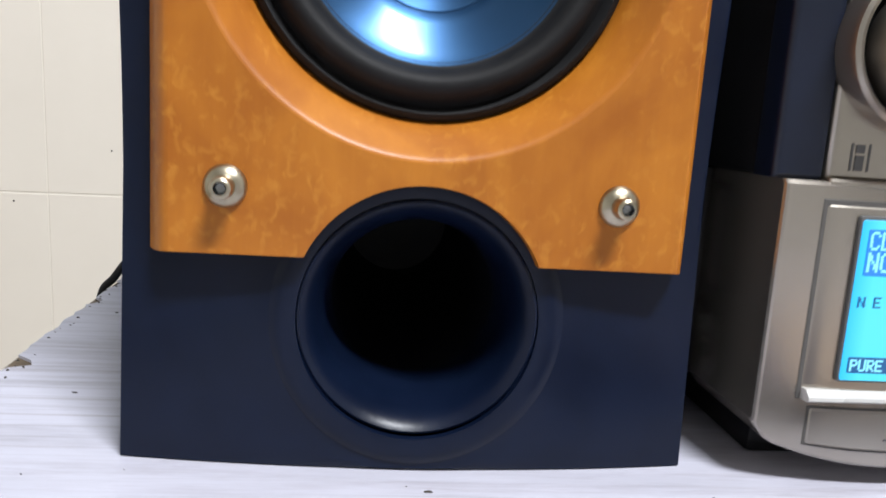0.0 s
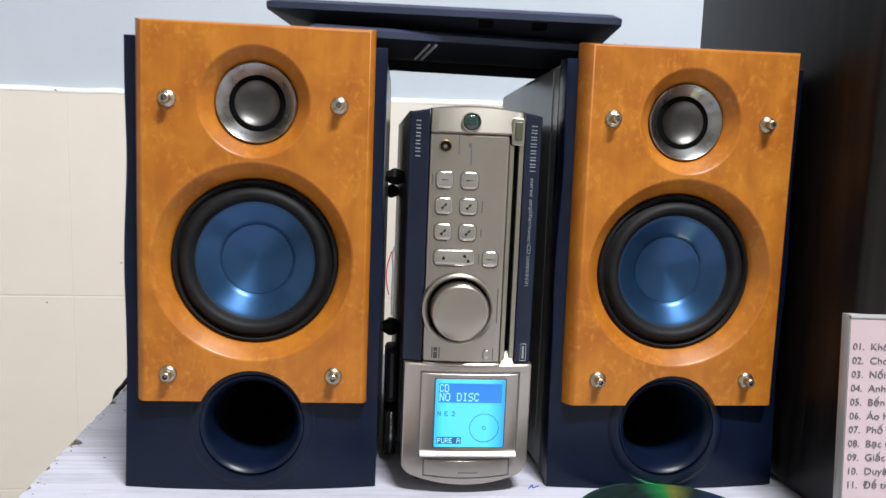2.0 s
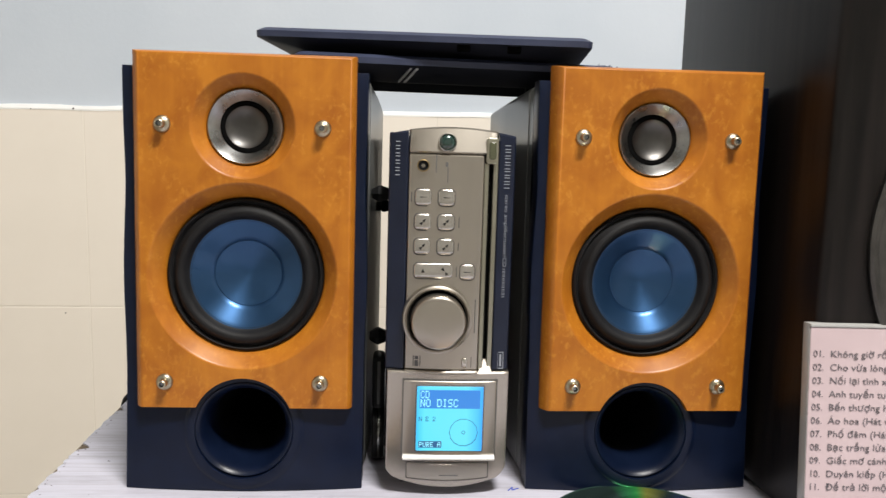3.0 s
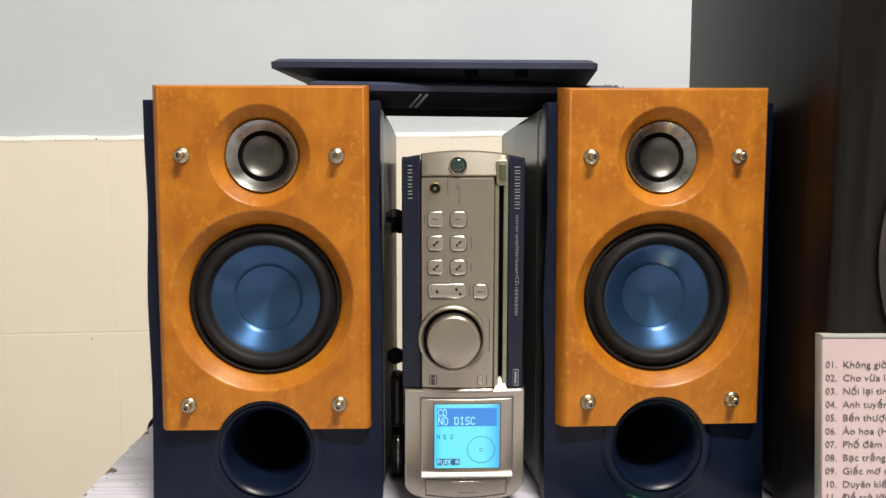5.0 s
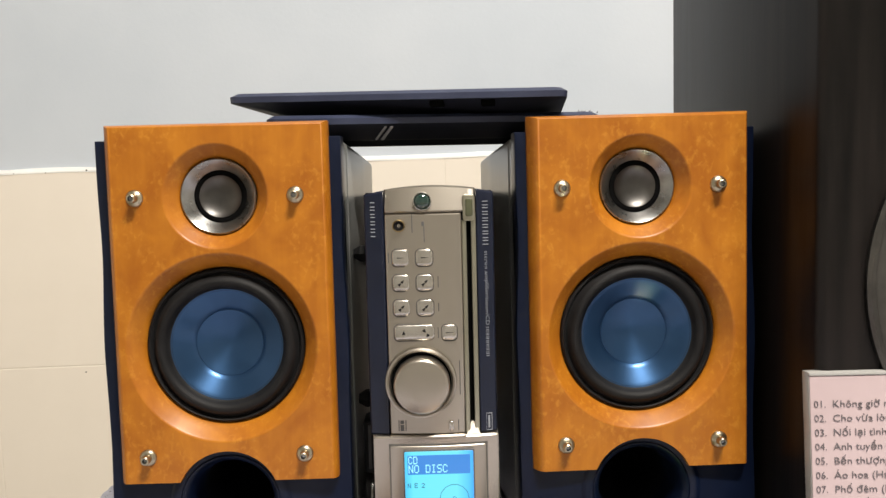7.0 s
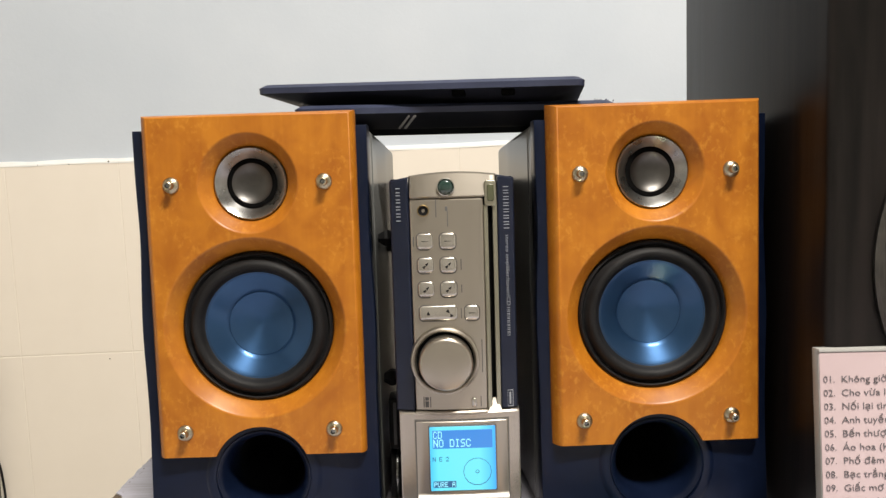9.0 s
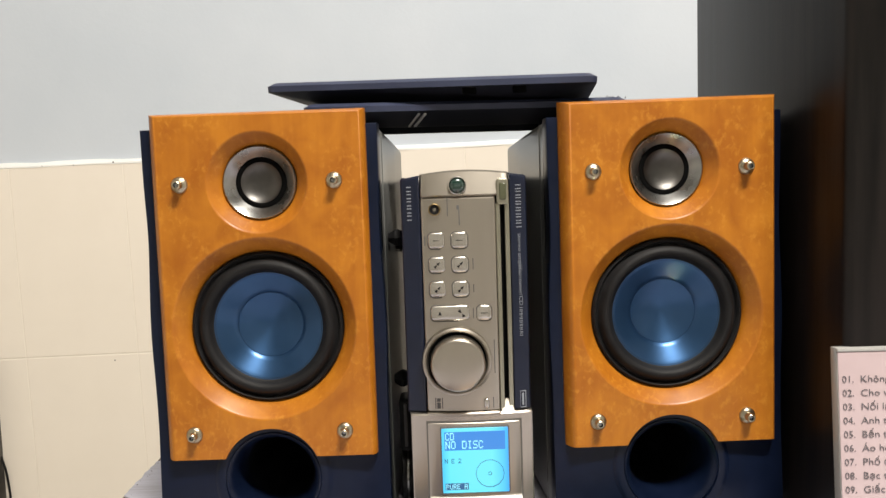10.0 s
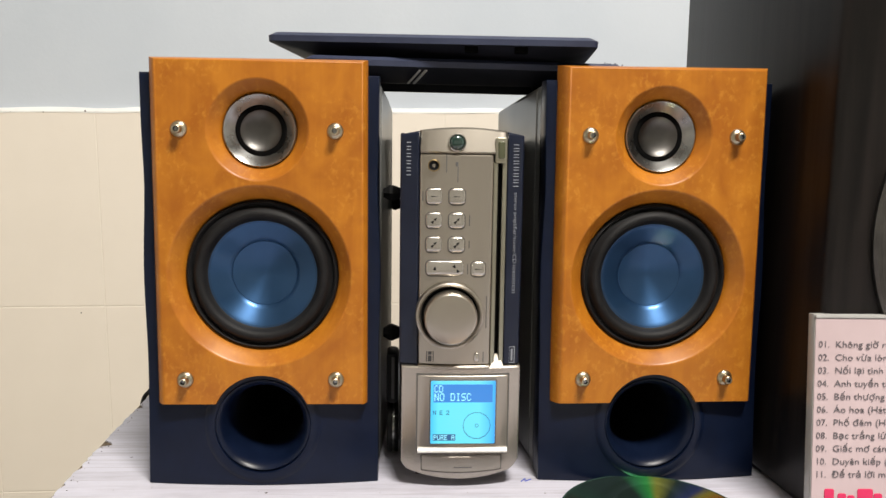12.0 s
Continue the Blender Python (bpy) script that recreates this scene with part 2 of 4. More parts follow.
tx.inputs["Scale"].default_value, tx.inputs["Detail"].default_value, tx.inputs["Roughness"].default_value = 75, 10, 0.72
rp = nt.nodes.new("ShaderNodeValToRGB")
rp.color_ramp.elements[0].position, rp.color_ramp.elements[1].position = 0.47, 0.72
rp.color_ramp.elements[0].color, rp.color_ramp.elements[1].color = (1, 1, 1, 1), (0.74, 0.72, 0.71, 1)
mx = nt.nodes.new("ShaderNodeMix")
mx.data_type, mx.blend_type = "RGBA", "MULTIPLY"
mx.inputs["Factor"].default_value = 1.0
nt.links.new(co.outputs["Object"], mp.inputs["Vector"])
nt.links.new(mp.outputs["Vector"], tx.inputs["Vector"])
nt.links.new(tx.outputs["Fac"], rp.inputs["Fac"])
nt.links.new(base_link, mx.inputs["A"])
nt.links.new(rp.outputs["Color"], mx.inputs["B"])
# fine long brush lines, strongest in patches
brush = nt.nodes.new("ShaderNodeMapping")
brush.inputs["Scale"].default_value = (0.045, 5.5, 1)
fine = nt.nodes.new("ShaderNodeTexNoise")
fine.inputs["Scale"].default_value, fine.inputs["Detail"].default_value, fine.inputs["Roughness"].default_value = 75, 6, 0.6
lines = nt.nodes.new("ShaderNodeValToRGB")
lines.color_ramp.elements[0].position, lines.color_ramp.elements[1].position = 0.52, 0.66
lines.color_ramp.elements[0].color, lines.color_ramp.elements[1].color = (1, 1, 1, 1), (0.80, 0.775, 0.755, 1)
patch = nt.nodes.new("ShaderNodeTexNoise")
patch.inputs["Scale"].default_value, patch.inputs["Detail"].default_value = 9, 3
spread = nt.nodes.new("ShaderNodeMapRange")
spread.inputs["From Min"].default_value, spread.inputs["From Max"].default_value = 0.42, 0.62
over = nt.nodes.new("ShaderNodeMix")
over.data_type, over.blend_type = "RGBA", "MULTIPLY"
nt.links.new(co.outputs["Object"], brush.inputs["Vector"])
nt.links.new(brush.outputs["Vector"], fine.inputs["Vector"])
nt.links.new(fine.outputs["Fac"], lines.inputs["Fac"])
nt.links.new(co.outputs["Object"], patch.inputs["Vector"])
nt.links.new(patch.outputs["Fac"], spread.inputs["Value"])
nt.links.new(spread.outputs["Result"], over.inputs["Factor"])
nt.links.new(mx.outputs["Result"], over.inputs["A"])
nt.links.new(lines.outputs["Color"], over.inputs["B"])
nt.links.new(over.outputs["Result"], p.inputs["Base Color"])
M_RAWWOOD = vary(material("bare_brown_wood", (0.12, 0.085, 0.05), 0.8), (0.07, 0.05, 0.03), (0.17, 0.125, 0.08), 60, stretch=(1, 0.2, 1), bump=0.3, bump_scale=200)
M_ASH = vary(material("black_wood_vinyl", (0.012, 0.010, 0.010), 0.24, 0, 0.20), (0.0045, 0.0040, 0.0038), (0.0135, 0.0108, 0.0098), 18, stretch=(6, 6, 0.35), detail=6, bump=0.04, bump_scale=60, rough=(0.30, 0.42))
M_PAPER = vary(material("pink_white_paper", (0.76, 0.66, 0.68), 0.7), (0.49, 0.385, 0.395), (0.55, 0.44, 0.45), 12)
M_CLEAR = material("clear_polystyrene", (0.60, 0.60, 0.58), 0.15)
M_CLEAR.node_tree.nodes["Principled BSDF"].inputs["Transmission Weight"].default_value = 0.35
# hub and rim: reflection of the dark surroundings put into the colour
M_HUB = material("hub_reflection_tint", (0.035, 0.075, 0.060), 0.18, 0.3, 0.5)
M_RED = material("red_print", (0.62, 0.02, 0.10), 0.6)
M_TEXT = material("black_print", (0.14, 0.13, 0.14), 0.6)
M_DISC = disc_painted_sheen()
M_BEIGE = vary(material("beige_print", (0.55, 0.42, 0.33), 0.35), (0.48, 0.36, 0.28), (0.60, 0.47, 0.38), 30)
M_STRIPBROWN = vary(material("brown_print", (0.25, 0.18, 0.12), 0.3), (0.20, 0.14, 0.09), (0.34, 0.25, 0.17), 60)
M_PHOTO = vary(material("dark_photo_print", (0.05, 0.05, 0.09), 0.25), (0.02, 0.02, 0.025), (0.09, 0.08, 0.18), 45, lo=0.42, hi=0.66)
M_TUBE = glow("lamp_diffuser", (1.0, 0.93, 0.82), 4.0)
M_BLUEINK = material("blue_ink", (0.02, 0.06, 0.45), 0.6)
M_BLUEPRINT = material("blue_print", (0.02, 0.07, 0.22), 0.4)
M_FADED = material("faded_red_print", (0.45, 0.16, 0.12), 0.5)
M_LUG = material("dark_fleck", (0.06, 0.05, 0.04), 0.9)

# ---- mesh helpers ----


def part(name, bm, mat, parent=None, label="", flat=False, angle=35, plane=False):
    bmesh.ops.recalc_face_normals(bm, faces=bm.faces[:])
    me = bpy.data.meshes.new(name)
    bm.to_mesh(me)
    bm.free()
    if not flat:
        me.shade_smooth()
        me.set_sharp_from_angle(angle=radians(angle))
    if plane:
        for f in me.polygons:
            if abs(f.normal.y) > 0.9999:
                f.use_smooth = False
    me.materials.append(mat)
    ob = new(name, me)
    if parent:
        ob.parent = parent
    if label:
        ob["label"] = label
    return ob


def thing(name, m, label, category, group="", kind=""):
    ob = new(name)
    ob.matrix_basis = m
    ob.empty_display_size = 0.05
    return tagged(ob, label, category, group, kind)


def boxed(x0, x1, y0, y1, z0, z1, bevel=0.0, seg=2, bm=None):
    own = bmesh.new()
    bmesh.ops.create_cube(own, size=1)
    for v in own.verts:
        v.co = (x0 + (v.co.x + 0.5) * (x1 - x0), y0 + (v.co.y + 0.5) * (y1 - y0), z0 + (v.co.z + 0.5) * (z1 - z0))
    if bevel:
        bmesh.ops.bevel(own, geom=own.edges[:], offset=bevel, segments=seg, profile=0.5, affect="EDGES")
    if bm is None:
        return own
    tmp = bpy.data.meshes.new("tmp")
    own.to_mesh(tmp)
    own.free()
    bm.from_mesh(tmp)
    bpy.data.meshes.remove(tmp)
    return bm


def lathe(profile, cx=0.0, cz=0.0, seg=64, cy=0.0, bm=None):
    """Turned form round an axis along y; profile rows (radius, y)."""
    bm = bm or bmesh.new()
    rings = []
    for r, y in profile:
        if r < 1e-6:
            rings.append([bm.verts.new((cx, cy + y, cz))])
        else:
            rings.append([bm.verts.new((cx + r * math.cos(2 * math.pi * k / seg), cy + y, cz + r * math.sin(2 * math.pi * k / seg))) for k in range(seg)])
    for a, b in zip(rings, rings[1:]):
        for k in range(seg):
            j = (k + 1) % seg
            if len(a) == 1 and len(b) == 1:
                continue
            if len(a) == 1:
                bm.faces.new((a[0], b[k], b[j]))
            elif len(b) == 1:
                bm.faces.new((a[k], a[j], b[0]))
            else:
                bm.faces.new((a[k], a[j], b[j], b[k]))
    return bm


def loops(rings, cap_first=True, cap_last=True, bm=None):
    """Skin over closed loops with equal point counts."""
    bm = bm or bmesh.new()
    vs = [[bm.verts.new(p) for p in ring] for ring in rings]
    for a, b in zip(vs, vs[1:]):
        for k in range(len(a)):
            j = (k + 1) % len(a)
            bm.faces.new((a[k], a[j], b[j], b[k]))
    if cap_first:
        bm.faces.new(vs[0])
    if cap_last:
        bm.faces.new(vs[-1][::-1])
    return bm


def rrect(x0, x1, z0, z1, r, seg=5):
    """Rounded rectangle as (x, z) points."""
    out = []
    for cx, cz, a0 in ((x1 - r, z1 - r, 0), (x0 + r, z1 - r, 90), (x0 + r, z0 + r, 180), (x1 - r, z0 + r, 270)):
        for k in range(seg + 1):
            a = radians(a0 + 90 * k / seg)
            out.append((cx + r * math.cos(a), cz + r * math.sin(a)))
    return out


def pad(x0, x1, z0, z1, r, y_front, y_back, round_=0.001, bulge=0.0, bm=None):
    """Rounded slab that faces -y, with a softened rim and, if asked, a domed face."""
    steps = []
    for k in range(4):
        a = radians(90 * k / 3)
        s = round_ * (1 - math.sin(a))
        steps.append([(x, y_front + round_ * (1 - math.cos(a)), z) for x, z in rrect(x0 + s, x1 - s, z0 + s, z1 - s, max(r - s, 0.0002))])
    rings = []
    if bulge:
        for f in (0.15, 0.45, 0.75):
            mx, mz = (x0 + x1) / 2, (z0 + z1) / 2
            rings.append([(mx + (x - mx) * f, y_front - bulge * (1 - f * f), mz + (z - mz) * f) for x, _, z in steps[0]])
    rings += steps
    rings.append([(x, y_back, z) for x, z in rrect(x0, x1, z0, z1, r)])
    return loops(rings, bm=bm)


def text_mesh(body, size, depth=0.0002, spacing=1.0):
    cu = bpy.data.curves.new("lettering", "FONT")
    cu.body, cu.size, cu.extrude, cu.space_character, cu.resolution_u = body, size, depth, spacing, 2
    cu.offset = -0.012 * size
    ob = new("lettering", cu)
    bpy.context.view_layer.update()
    me = bpy.data.meshes.new_from_object(ob.evaluated_get(bpy.context.evaluated_depsgraph_get()))
    bpy.data.objects.remove(ob)
    bpy.data.curves.remove(cu)
    return me


def lettering(name, body, size, m, mat, parent, width=None, label="", spacing=1.0, stretch=1.0):
    me = text_mesh(body, size, spacing=spacing)
    me.materials.clear()
    me.materials.append(mat)
    if width:
        w = max(v.co.x for v in me.vertices)
        for v in me.vertices:
            v.co.x *= width / w
    for v in me.vertices:
        v.co.x *= stretch
    ob = new(name, me)
    ob.parent = parent
    ob.matrix_basis = m
    if label:
        ob["label"] = label
    return ob


def tube(points, radius, seg=10, bm=None):
    """Round cord through the points."""
    bm = bm or bmesh.new()
    pts = [Vector(p) for p in points]
    dense = []
    for i in range(len(pts) - 1):
        p0, p1, p2, p3 = pts[max(i - 1, 0)], pts[i], pts[i + 1], pts[min(i + 2, len(pts) - 1)]
        for k in range(8):
            t = k / 8
            dense.append(0.5 * ((2 * p1) + (p2 - p0) * t + (2 * p0 - 5 * p1 + 4 * p2 - p3) * t * t + (3 * p1 - p0 - 3 * p2 + p3) * t ** 3))
    dense.append(pts[-1])
    rings, side = [], Vector((0.13, 0.97, 0.2))
    for i, p in enumerate(dense):
        d = (dense[min(i + 1, len(dense) - 1)] - dense[max(i - 1, 0)]).normalized()
        u = d.cross(side).normalized()
        w = d.cross(u)
        rings.append([p + radius * (u * math.cos(2 * math.pi * k / seg) + w * math.sin(2 * math.pi * k / seg)) for k in range(seg)])
    return loops(rings, bm=bm)


# ---- the room ----
WALL_Y, FLOOR_Z, CEIL_Z = 0.75, -0.75, 1.95
X0, X1, Y0 = -1.90, 2.20, -3.20
TILE_TOP, TILE_W, TILE_H, JOINT_X, JOINT_Z = 0.2875, 0.183, 0.311, -0.391, -0.023

tagged(part("floor", boxed(X0 - 0.1, X1 + 0.1, Y0 - 0.1, WALL_Y + 0.12, FLOOR_Z - 0.05, FLOOR_Z), M_FLOOR, flat=True), "plain beige tiled floor of the room", "floor", kind="structure")
tagged(part("ceiling", boxed(X0 - 0.1, X1 + 0.1, Y0 - 0.1, WALL_Y + 0.12, CEIL_Z, CEIL_Z + 0.05), M_PLASTER, flat=True), "plain white plaster ceiling", "ceiling", kind="structure")
wall_north = tagged(part("wall_north", boxed(X0 - 0.1, X1 + 0.1, WALL_Y + 0.008, WALL_Y + 0.1, FLOOR_Z - 0.04, CEIL_Z + 0.04), M_WALL, flat=True), "pale blue-grey painted wall above cream tiles", "wall", kind="structure")
# the courses of the tiled wall run slightly out of level with the table
WALL_LEAN = pose(-0.19, 0, TILE_TOP, 0, -0.8, 0) @ pose(0.19, 0, -TILE_TOP)
wall_north.matrix_basis = WALL_LEAN
part("grout_bed", boxed(X0 + 0.004, X1 - 0.004, WALL_Y - 0.0007, WALL_Y + 0.0075, FLOOR_Z + 0.002, TILE_TOP - 0.001), M_GROUT, wall_north, "cream grout between tiles", flat=True)
for nm, b in (("wall_west", (X0 - 0.1, X0, Y0, WALL_Y + 0.008)), ("wall_east", (X1, X1 + 0.1, Y0, WALL_Y + 0.008)), ("wall_south", (X0 - 0.1, X1 + 0.1, Y0 - 0.1, Y0))):
    tagged(part(nm, boxed(*b, FLOOR_Z, CEIL_Z), M_PLASTER, flat=True), "plain white plastered room wall", "wall", kind="structure")

# white plaster ledge along the top of the tiles
ledge = bmesh.new()
rng = random.Random(4)
row = []
for k in range(121):
    x = X0 + (X1 - X0) * k / 120
    row.append((x, rng.uniform(-0.0005, 0.0005), rng.uniform(-0.0008, 0.0008)))
vs = [[ledge.verts.new((x, WALL_Y - 0.0018 + dy, TILE_TOP - 0.0015 + dz)), ledge.verts.new((x, WALL_Y - 0.0016 + dy, TILE_TOP + 0.001)), ledge.verts.new((x, WALL_Y + 0.004, TILE_TOP + 0.0062 + 1.6 * dz)), ledge.verts.new((x, WALL_Y + 0.009, TILE_TOP + 0.0068 + 1.6 * dz)), ledge.verts.new((x, WALL_Y + 0.009, TILE_TOP - 0.0005))] for x, dy, dz in row]
for a, b in zip(vs, vs[1:]):
    for k in range(5):
        ledge.faces.new((a[k], a[(k + 1) % 5], b[(k + 1) % 5], b[k]))
tagged(part("trim", ledge, M_MORTAR), "uneven white mortar edge capping the tiles", "trim", kind="structure").matrix_basis = WALL_LEAN

# lamp on the ceiling
lamp = thing("ceiling_tube_lamp", pose(0.53, -0.92, CEIL_Z), "white tube lamp mounted on the plain ceiling", "lamp")
part("housing", boxed(-0.32, 0.32, -0.045, 0.045, -0.045, 0.0, 0.006), M_PLASTER, lamp)
part("tube", boxed(-0.30, 0.30, -0.03, 0.03, -0.075, -0.0455, 0.01), M_TUBE, lamp, "glowing white tube")

# ---- table ----
TX0, TX1, TY0, TY1 = -0.1355, 0.80, -0.36, 0.34
EDGE_LEAN = 0.03
table = thing("table", pose(0, 0, 0), "white-painted wooden table with a chipped edge showing brown wood", "table")
board = boxed(TX0, TX1, TY0, TY1, -0.022, -0.0012, 0.001)
for v in board.verts:
    if v.co.x < 0:
        v.co.x -= EDGE_LEAN * v.co.y
part("tabletop", board, M_RAWWOOD, table, "brown wooden board under white paint")
rng = random.Random(11)
skin = bmesh.new()
edge = []
y = TY0
while y < TY1:
    chip = rng.random()
    edge.append((TX0 + 0.0004 + rng.uniform(0, 0.0010) + (rng.uniform(0.0008, 0.0024) if chip < 0.3 else 0), y))
    y += rng.uniform(0.0025, 0.006)
edge.append((TX0 + 0.0005, TY1))
edge = [(x + 0.011 * math.exp(-((yy - 0.083) / 0.0042) ** 2) + 0.005 * math.exp(-((yy - 0.172) / 0.004) ** 2), yy) for x, yy in edge]
loop = [(x - EDGE_LEAN * yy, yy) for x, yy in edge] + [(TX1 - 0.0003, TY1 - 0.0003), (TX1 - 0.0003, TY0 + 0.0003)]
low = [skin.verts.new((x, yy, -0.0011)) for x, yy in loop]
top = [skin.verts.new((x, yy, 0.0)) for x, yy in loop]
skin.faces.new(top)
for k in range(len(loop)):
    j = (k + 1) % len(loop)
    skin.faces.new((low[k], low[j], top[j], top[k]))
bmesh.ops.triangulate(skin, faces=[f for f in skin.faces if len(f.verts) > 4])
part("paint_coat", skin, M_PAINTWOOD, table, "streaky white paint with a chipped border", flat=True)
for x, yy in ((TX0 + 0.03, TY0 + 0.03), (TX1 - 0.03, TY0 + 0.03), (TX0 + 0.03, TY1 - 0.03), (TX1 - 0.03, TY1 - 0.03)):
    part("leg", boxed(x - 0.02, x + 0.02, yy - 0.02, yy + 0.02, FLOOR_Z, -0.0221, 0.002), M_RAWWOOD, table)

# ---- loudspeakers ----
PORT_Z, CUT_Z = 0.0412, 0.0435
WOOF_Z, TWEET_Z = 0.1432, 0.2385


def plate_mesh():
    """Maple front with rounded upright edges, two flared openings and a round cut at the foot."""
    y0, hw, zb, zt, cut = 0.0040, 0.0700, 0.0570, 0.2842, 0.0330
    xa = math.sqrt(cut ** 2 - (zb - CUT_Z) ** 2)
    a0 = math.atan2(zb - CUT_Z, xa)
    arc = [(cut * math.cos(math.pi - a0 - (math.pi - 2 * a0) * k / 28), CUT_Z + cut * math.sin(math.pi - a0 - (math.pi - 2 * a0) * k / 28)) for k in range(29)]
    outer = [(-hw, zb)] + arc + [(hw, zb), (hw, zt), (-hw, zt)]
    ixl, ixr, it, ib = hw - 0.0070, hw - 0.0036, zt - 0.0026, zb + 0.0006
    inner = [(-ixl, ib)] + [(x, z + 0.0006) for x, z in arc] + [(ixr, ib), (ixr, it), (-ixl, it)]
    bm = bmesh.new()
    rings = []
    for s, d in ((0.0, 0.0), (0.10, 0.0001), (0.22, 0.0005), (0.36, 0.0013), (0.50, 0.0024), (0.64, 0.0038), (0.77, 0.0055), (0.88, 0.0072), (0.96, 0.0089), (1.0, 0.0104)):
        rings.append([bm.verts.new((p[0] + (q[0] - p[0]) * s, y0 + d * (0.6 if q[0] > hw - 0.001 else 1.0), p[1] + (q[1] - p[1]) * s)) for p, q in zip(inner, outer)])
    rings.append([bm.verts.new((q[0], 0.0165, q[1])) for q in outer])
    n = len(outer)
    for a, b in zip(rings, rings[1:]):
        for k in range(n):
            j = (k + 1) % n
            bm.faces.new((a[k], a[j], b[j], b[k]))
    edges = [bm.edges.get((rings[0][k], rings[0][(k + 1) % n])) for k in range(n)]
    for cz, prof in ((WOOF_Z, ((0.0606, 0.0), (0.0601, 0.0001), (0.0595, 0.0004), (0.0587, 0.0012), (0.0568, 0.0033), (0.0546, 0.0057), (0.0526, 0.0080), (0.0510, 0.0102), (0.0504, 0.0116), (0.0503, 0.0128))),
                     (TWEET_Z, ((0.0332, 0.0), (0.0327, 0.0001), (0.0321, 0.0004), (0.0313, 0.0012), (0.0295, 0.0032), (0.0272, 0.0055), (0.0248, 0.0080), (0.0241, 0.0092), (0.0240, 0.0125)))):
        seg = 72
        prev = None
        for r, d in prof:
            ring = [bm.verts.new((r * math.cos(2 * math.pi * k / seg), y0 + d, cz + r * math.sin(2 * math.pi * k / seg))) for k in range(seg)]
            if prev:
                for k in range(seg):
                    j = (k + 1) % seg
                    bm.faces.new((prev[k], prev[j], ring[j], ring[k]))
            else:
                edges += [bm.edges.new((ring[k], ring[(k + 1) % seg])) for k in range(seg)]
            prev = ring
    bmesh.ops.triangle_fill(bm, edges=edges, use_beauty=True)
    return bm


def baffle_mesh():
    """Lower front, bowed outward, with a round hole for the port."""
    hw, z0, z1, r = 0.0772, 0.0004, 0.0850, 0.0321
    angles = sorted({round(2 * math.pi * k / 72, 6) for k in range(72)} | {round(math.atan2(z - PORT_Z, x) % (2 * math.pi), 6) for x in (-hw, hw) for z in (z0, z1)})

    def front(x, z):
        return 0.0092 + 0.0052 * (x / hw) ** 2 - 0.0036 * (1 - z / 0.06)

    def border(a):
        c, s = math.cos(a), math.sin(a)
        t = min(hw / abs(c) if abs(c) > 1e-6 else 9, ((z1 - PORT_Z) / s if s > 0 else (z0 - PORT_Z) / s) if abs(s) > 1e-6 else 9)
        return c * t, s * t
    rings = []
    for rr, up in ((r, 0.0008), (0.0335, 0.0011), (0.0360, 0.0012), (0.0380, 0.0009), (0.0389, 0.0001), (0.0394, 0.0)):
        rings.append([(rr * math.cos(a), front(rr * math.cos(a), PORT_Z + rr * math.sin(a)) - up, PORT_Z + rr * math.sin(a)) for a in angles])
    for f in (0.2, 0.5, 0.8, 1.0):
        ring = []
        for a in angles:
            bx, bz = border(a)
            x, z = 0.0394 * math.cos(a), 0.0394 * math.sin(a)
            x, z = x + (bx - x) * f, z + (bz - z) * f
            ring.append((x, front(x, PORT_Z + z) + (0.0006 if f == 1.0 else 0), PORT_Z + z))
        rings.append(ring)
    rings.append([(x * 1.003, y + 0.0010, PORT_Z + (z - PORT_Z) * 1.003) for x, y, z in rings[-1]])
    rings.append([(x, 0.0172, z) for x, y, z in rings[-1]])
    rings.insert(0, [(x * 0.992, y + 0.0015, PORT_Z + (z - PORT_Z) * 0.992) for x, y, z in rings[0]])
    return loops(rings, cap_first=False, cap_last=False)


def frame_mesh():
    """Navy front frame behind the maple plate, with softened rim and gently waved sides."""
    def outline(grow):
        pts = []
        n = 22
        for k in range(n + 1):
            z = 0.0015 + (0.2750 - 0.0015) * k / n
            w = 0.0774 + grow + 0.0011 * math.exp(-((z - 0.140) / 0.032) ** 2) - 0.0010 * math.exp(-((z - 0.205) / 0.026) ** 2)
            pts.append((w, z + (grow if k == n else 0)))
        return pts + [(-x, z) for x, z in reversed(pts)]
    rings = []
    for g, y in ((-0.012, 0.0150), (-0.0015, 0.0150), (-0.0004, 0.0155), (0.0, 0.0168), (0.0, 0.031), (-0.0008, 0.0335)):
        rings.append([(x, y, z) for x, z in outline(g)])
    return loops(rings, cap_first=False, cap_last=False)


def cabinet_mesh():
    """Grey cabinet that widens a little and drops towards its back."""
    rings = []
    for y, w, zt in ((0.0336, 0.0770, 0.2742), (0.046, 0.0772, 0.2735), (0.0465, 0.0778, 0.2733), (0.12, 0.0812, 0.2690), (0.198, 0.0830, 0.2652), (0.206, 0.0800, 0.2630)):
        rings.append([(x, y, z) for x, z in rrect(-w, w, 0.0015, zt, 0.004, 3)])
    return loops(rings, cap_first=False)


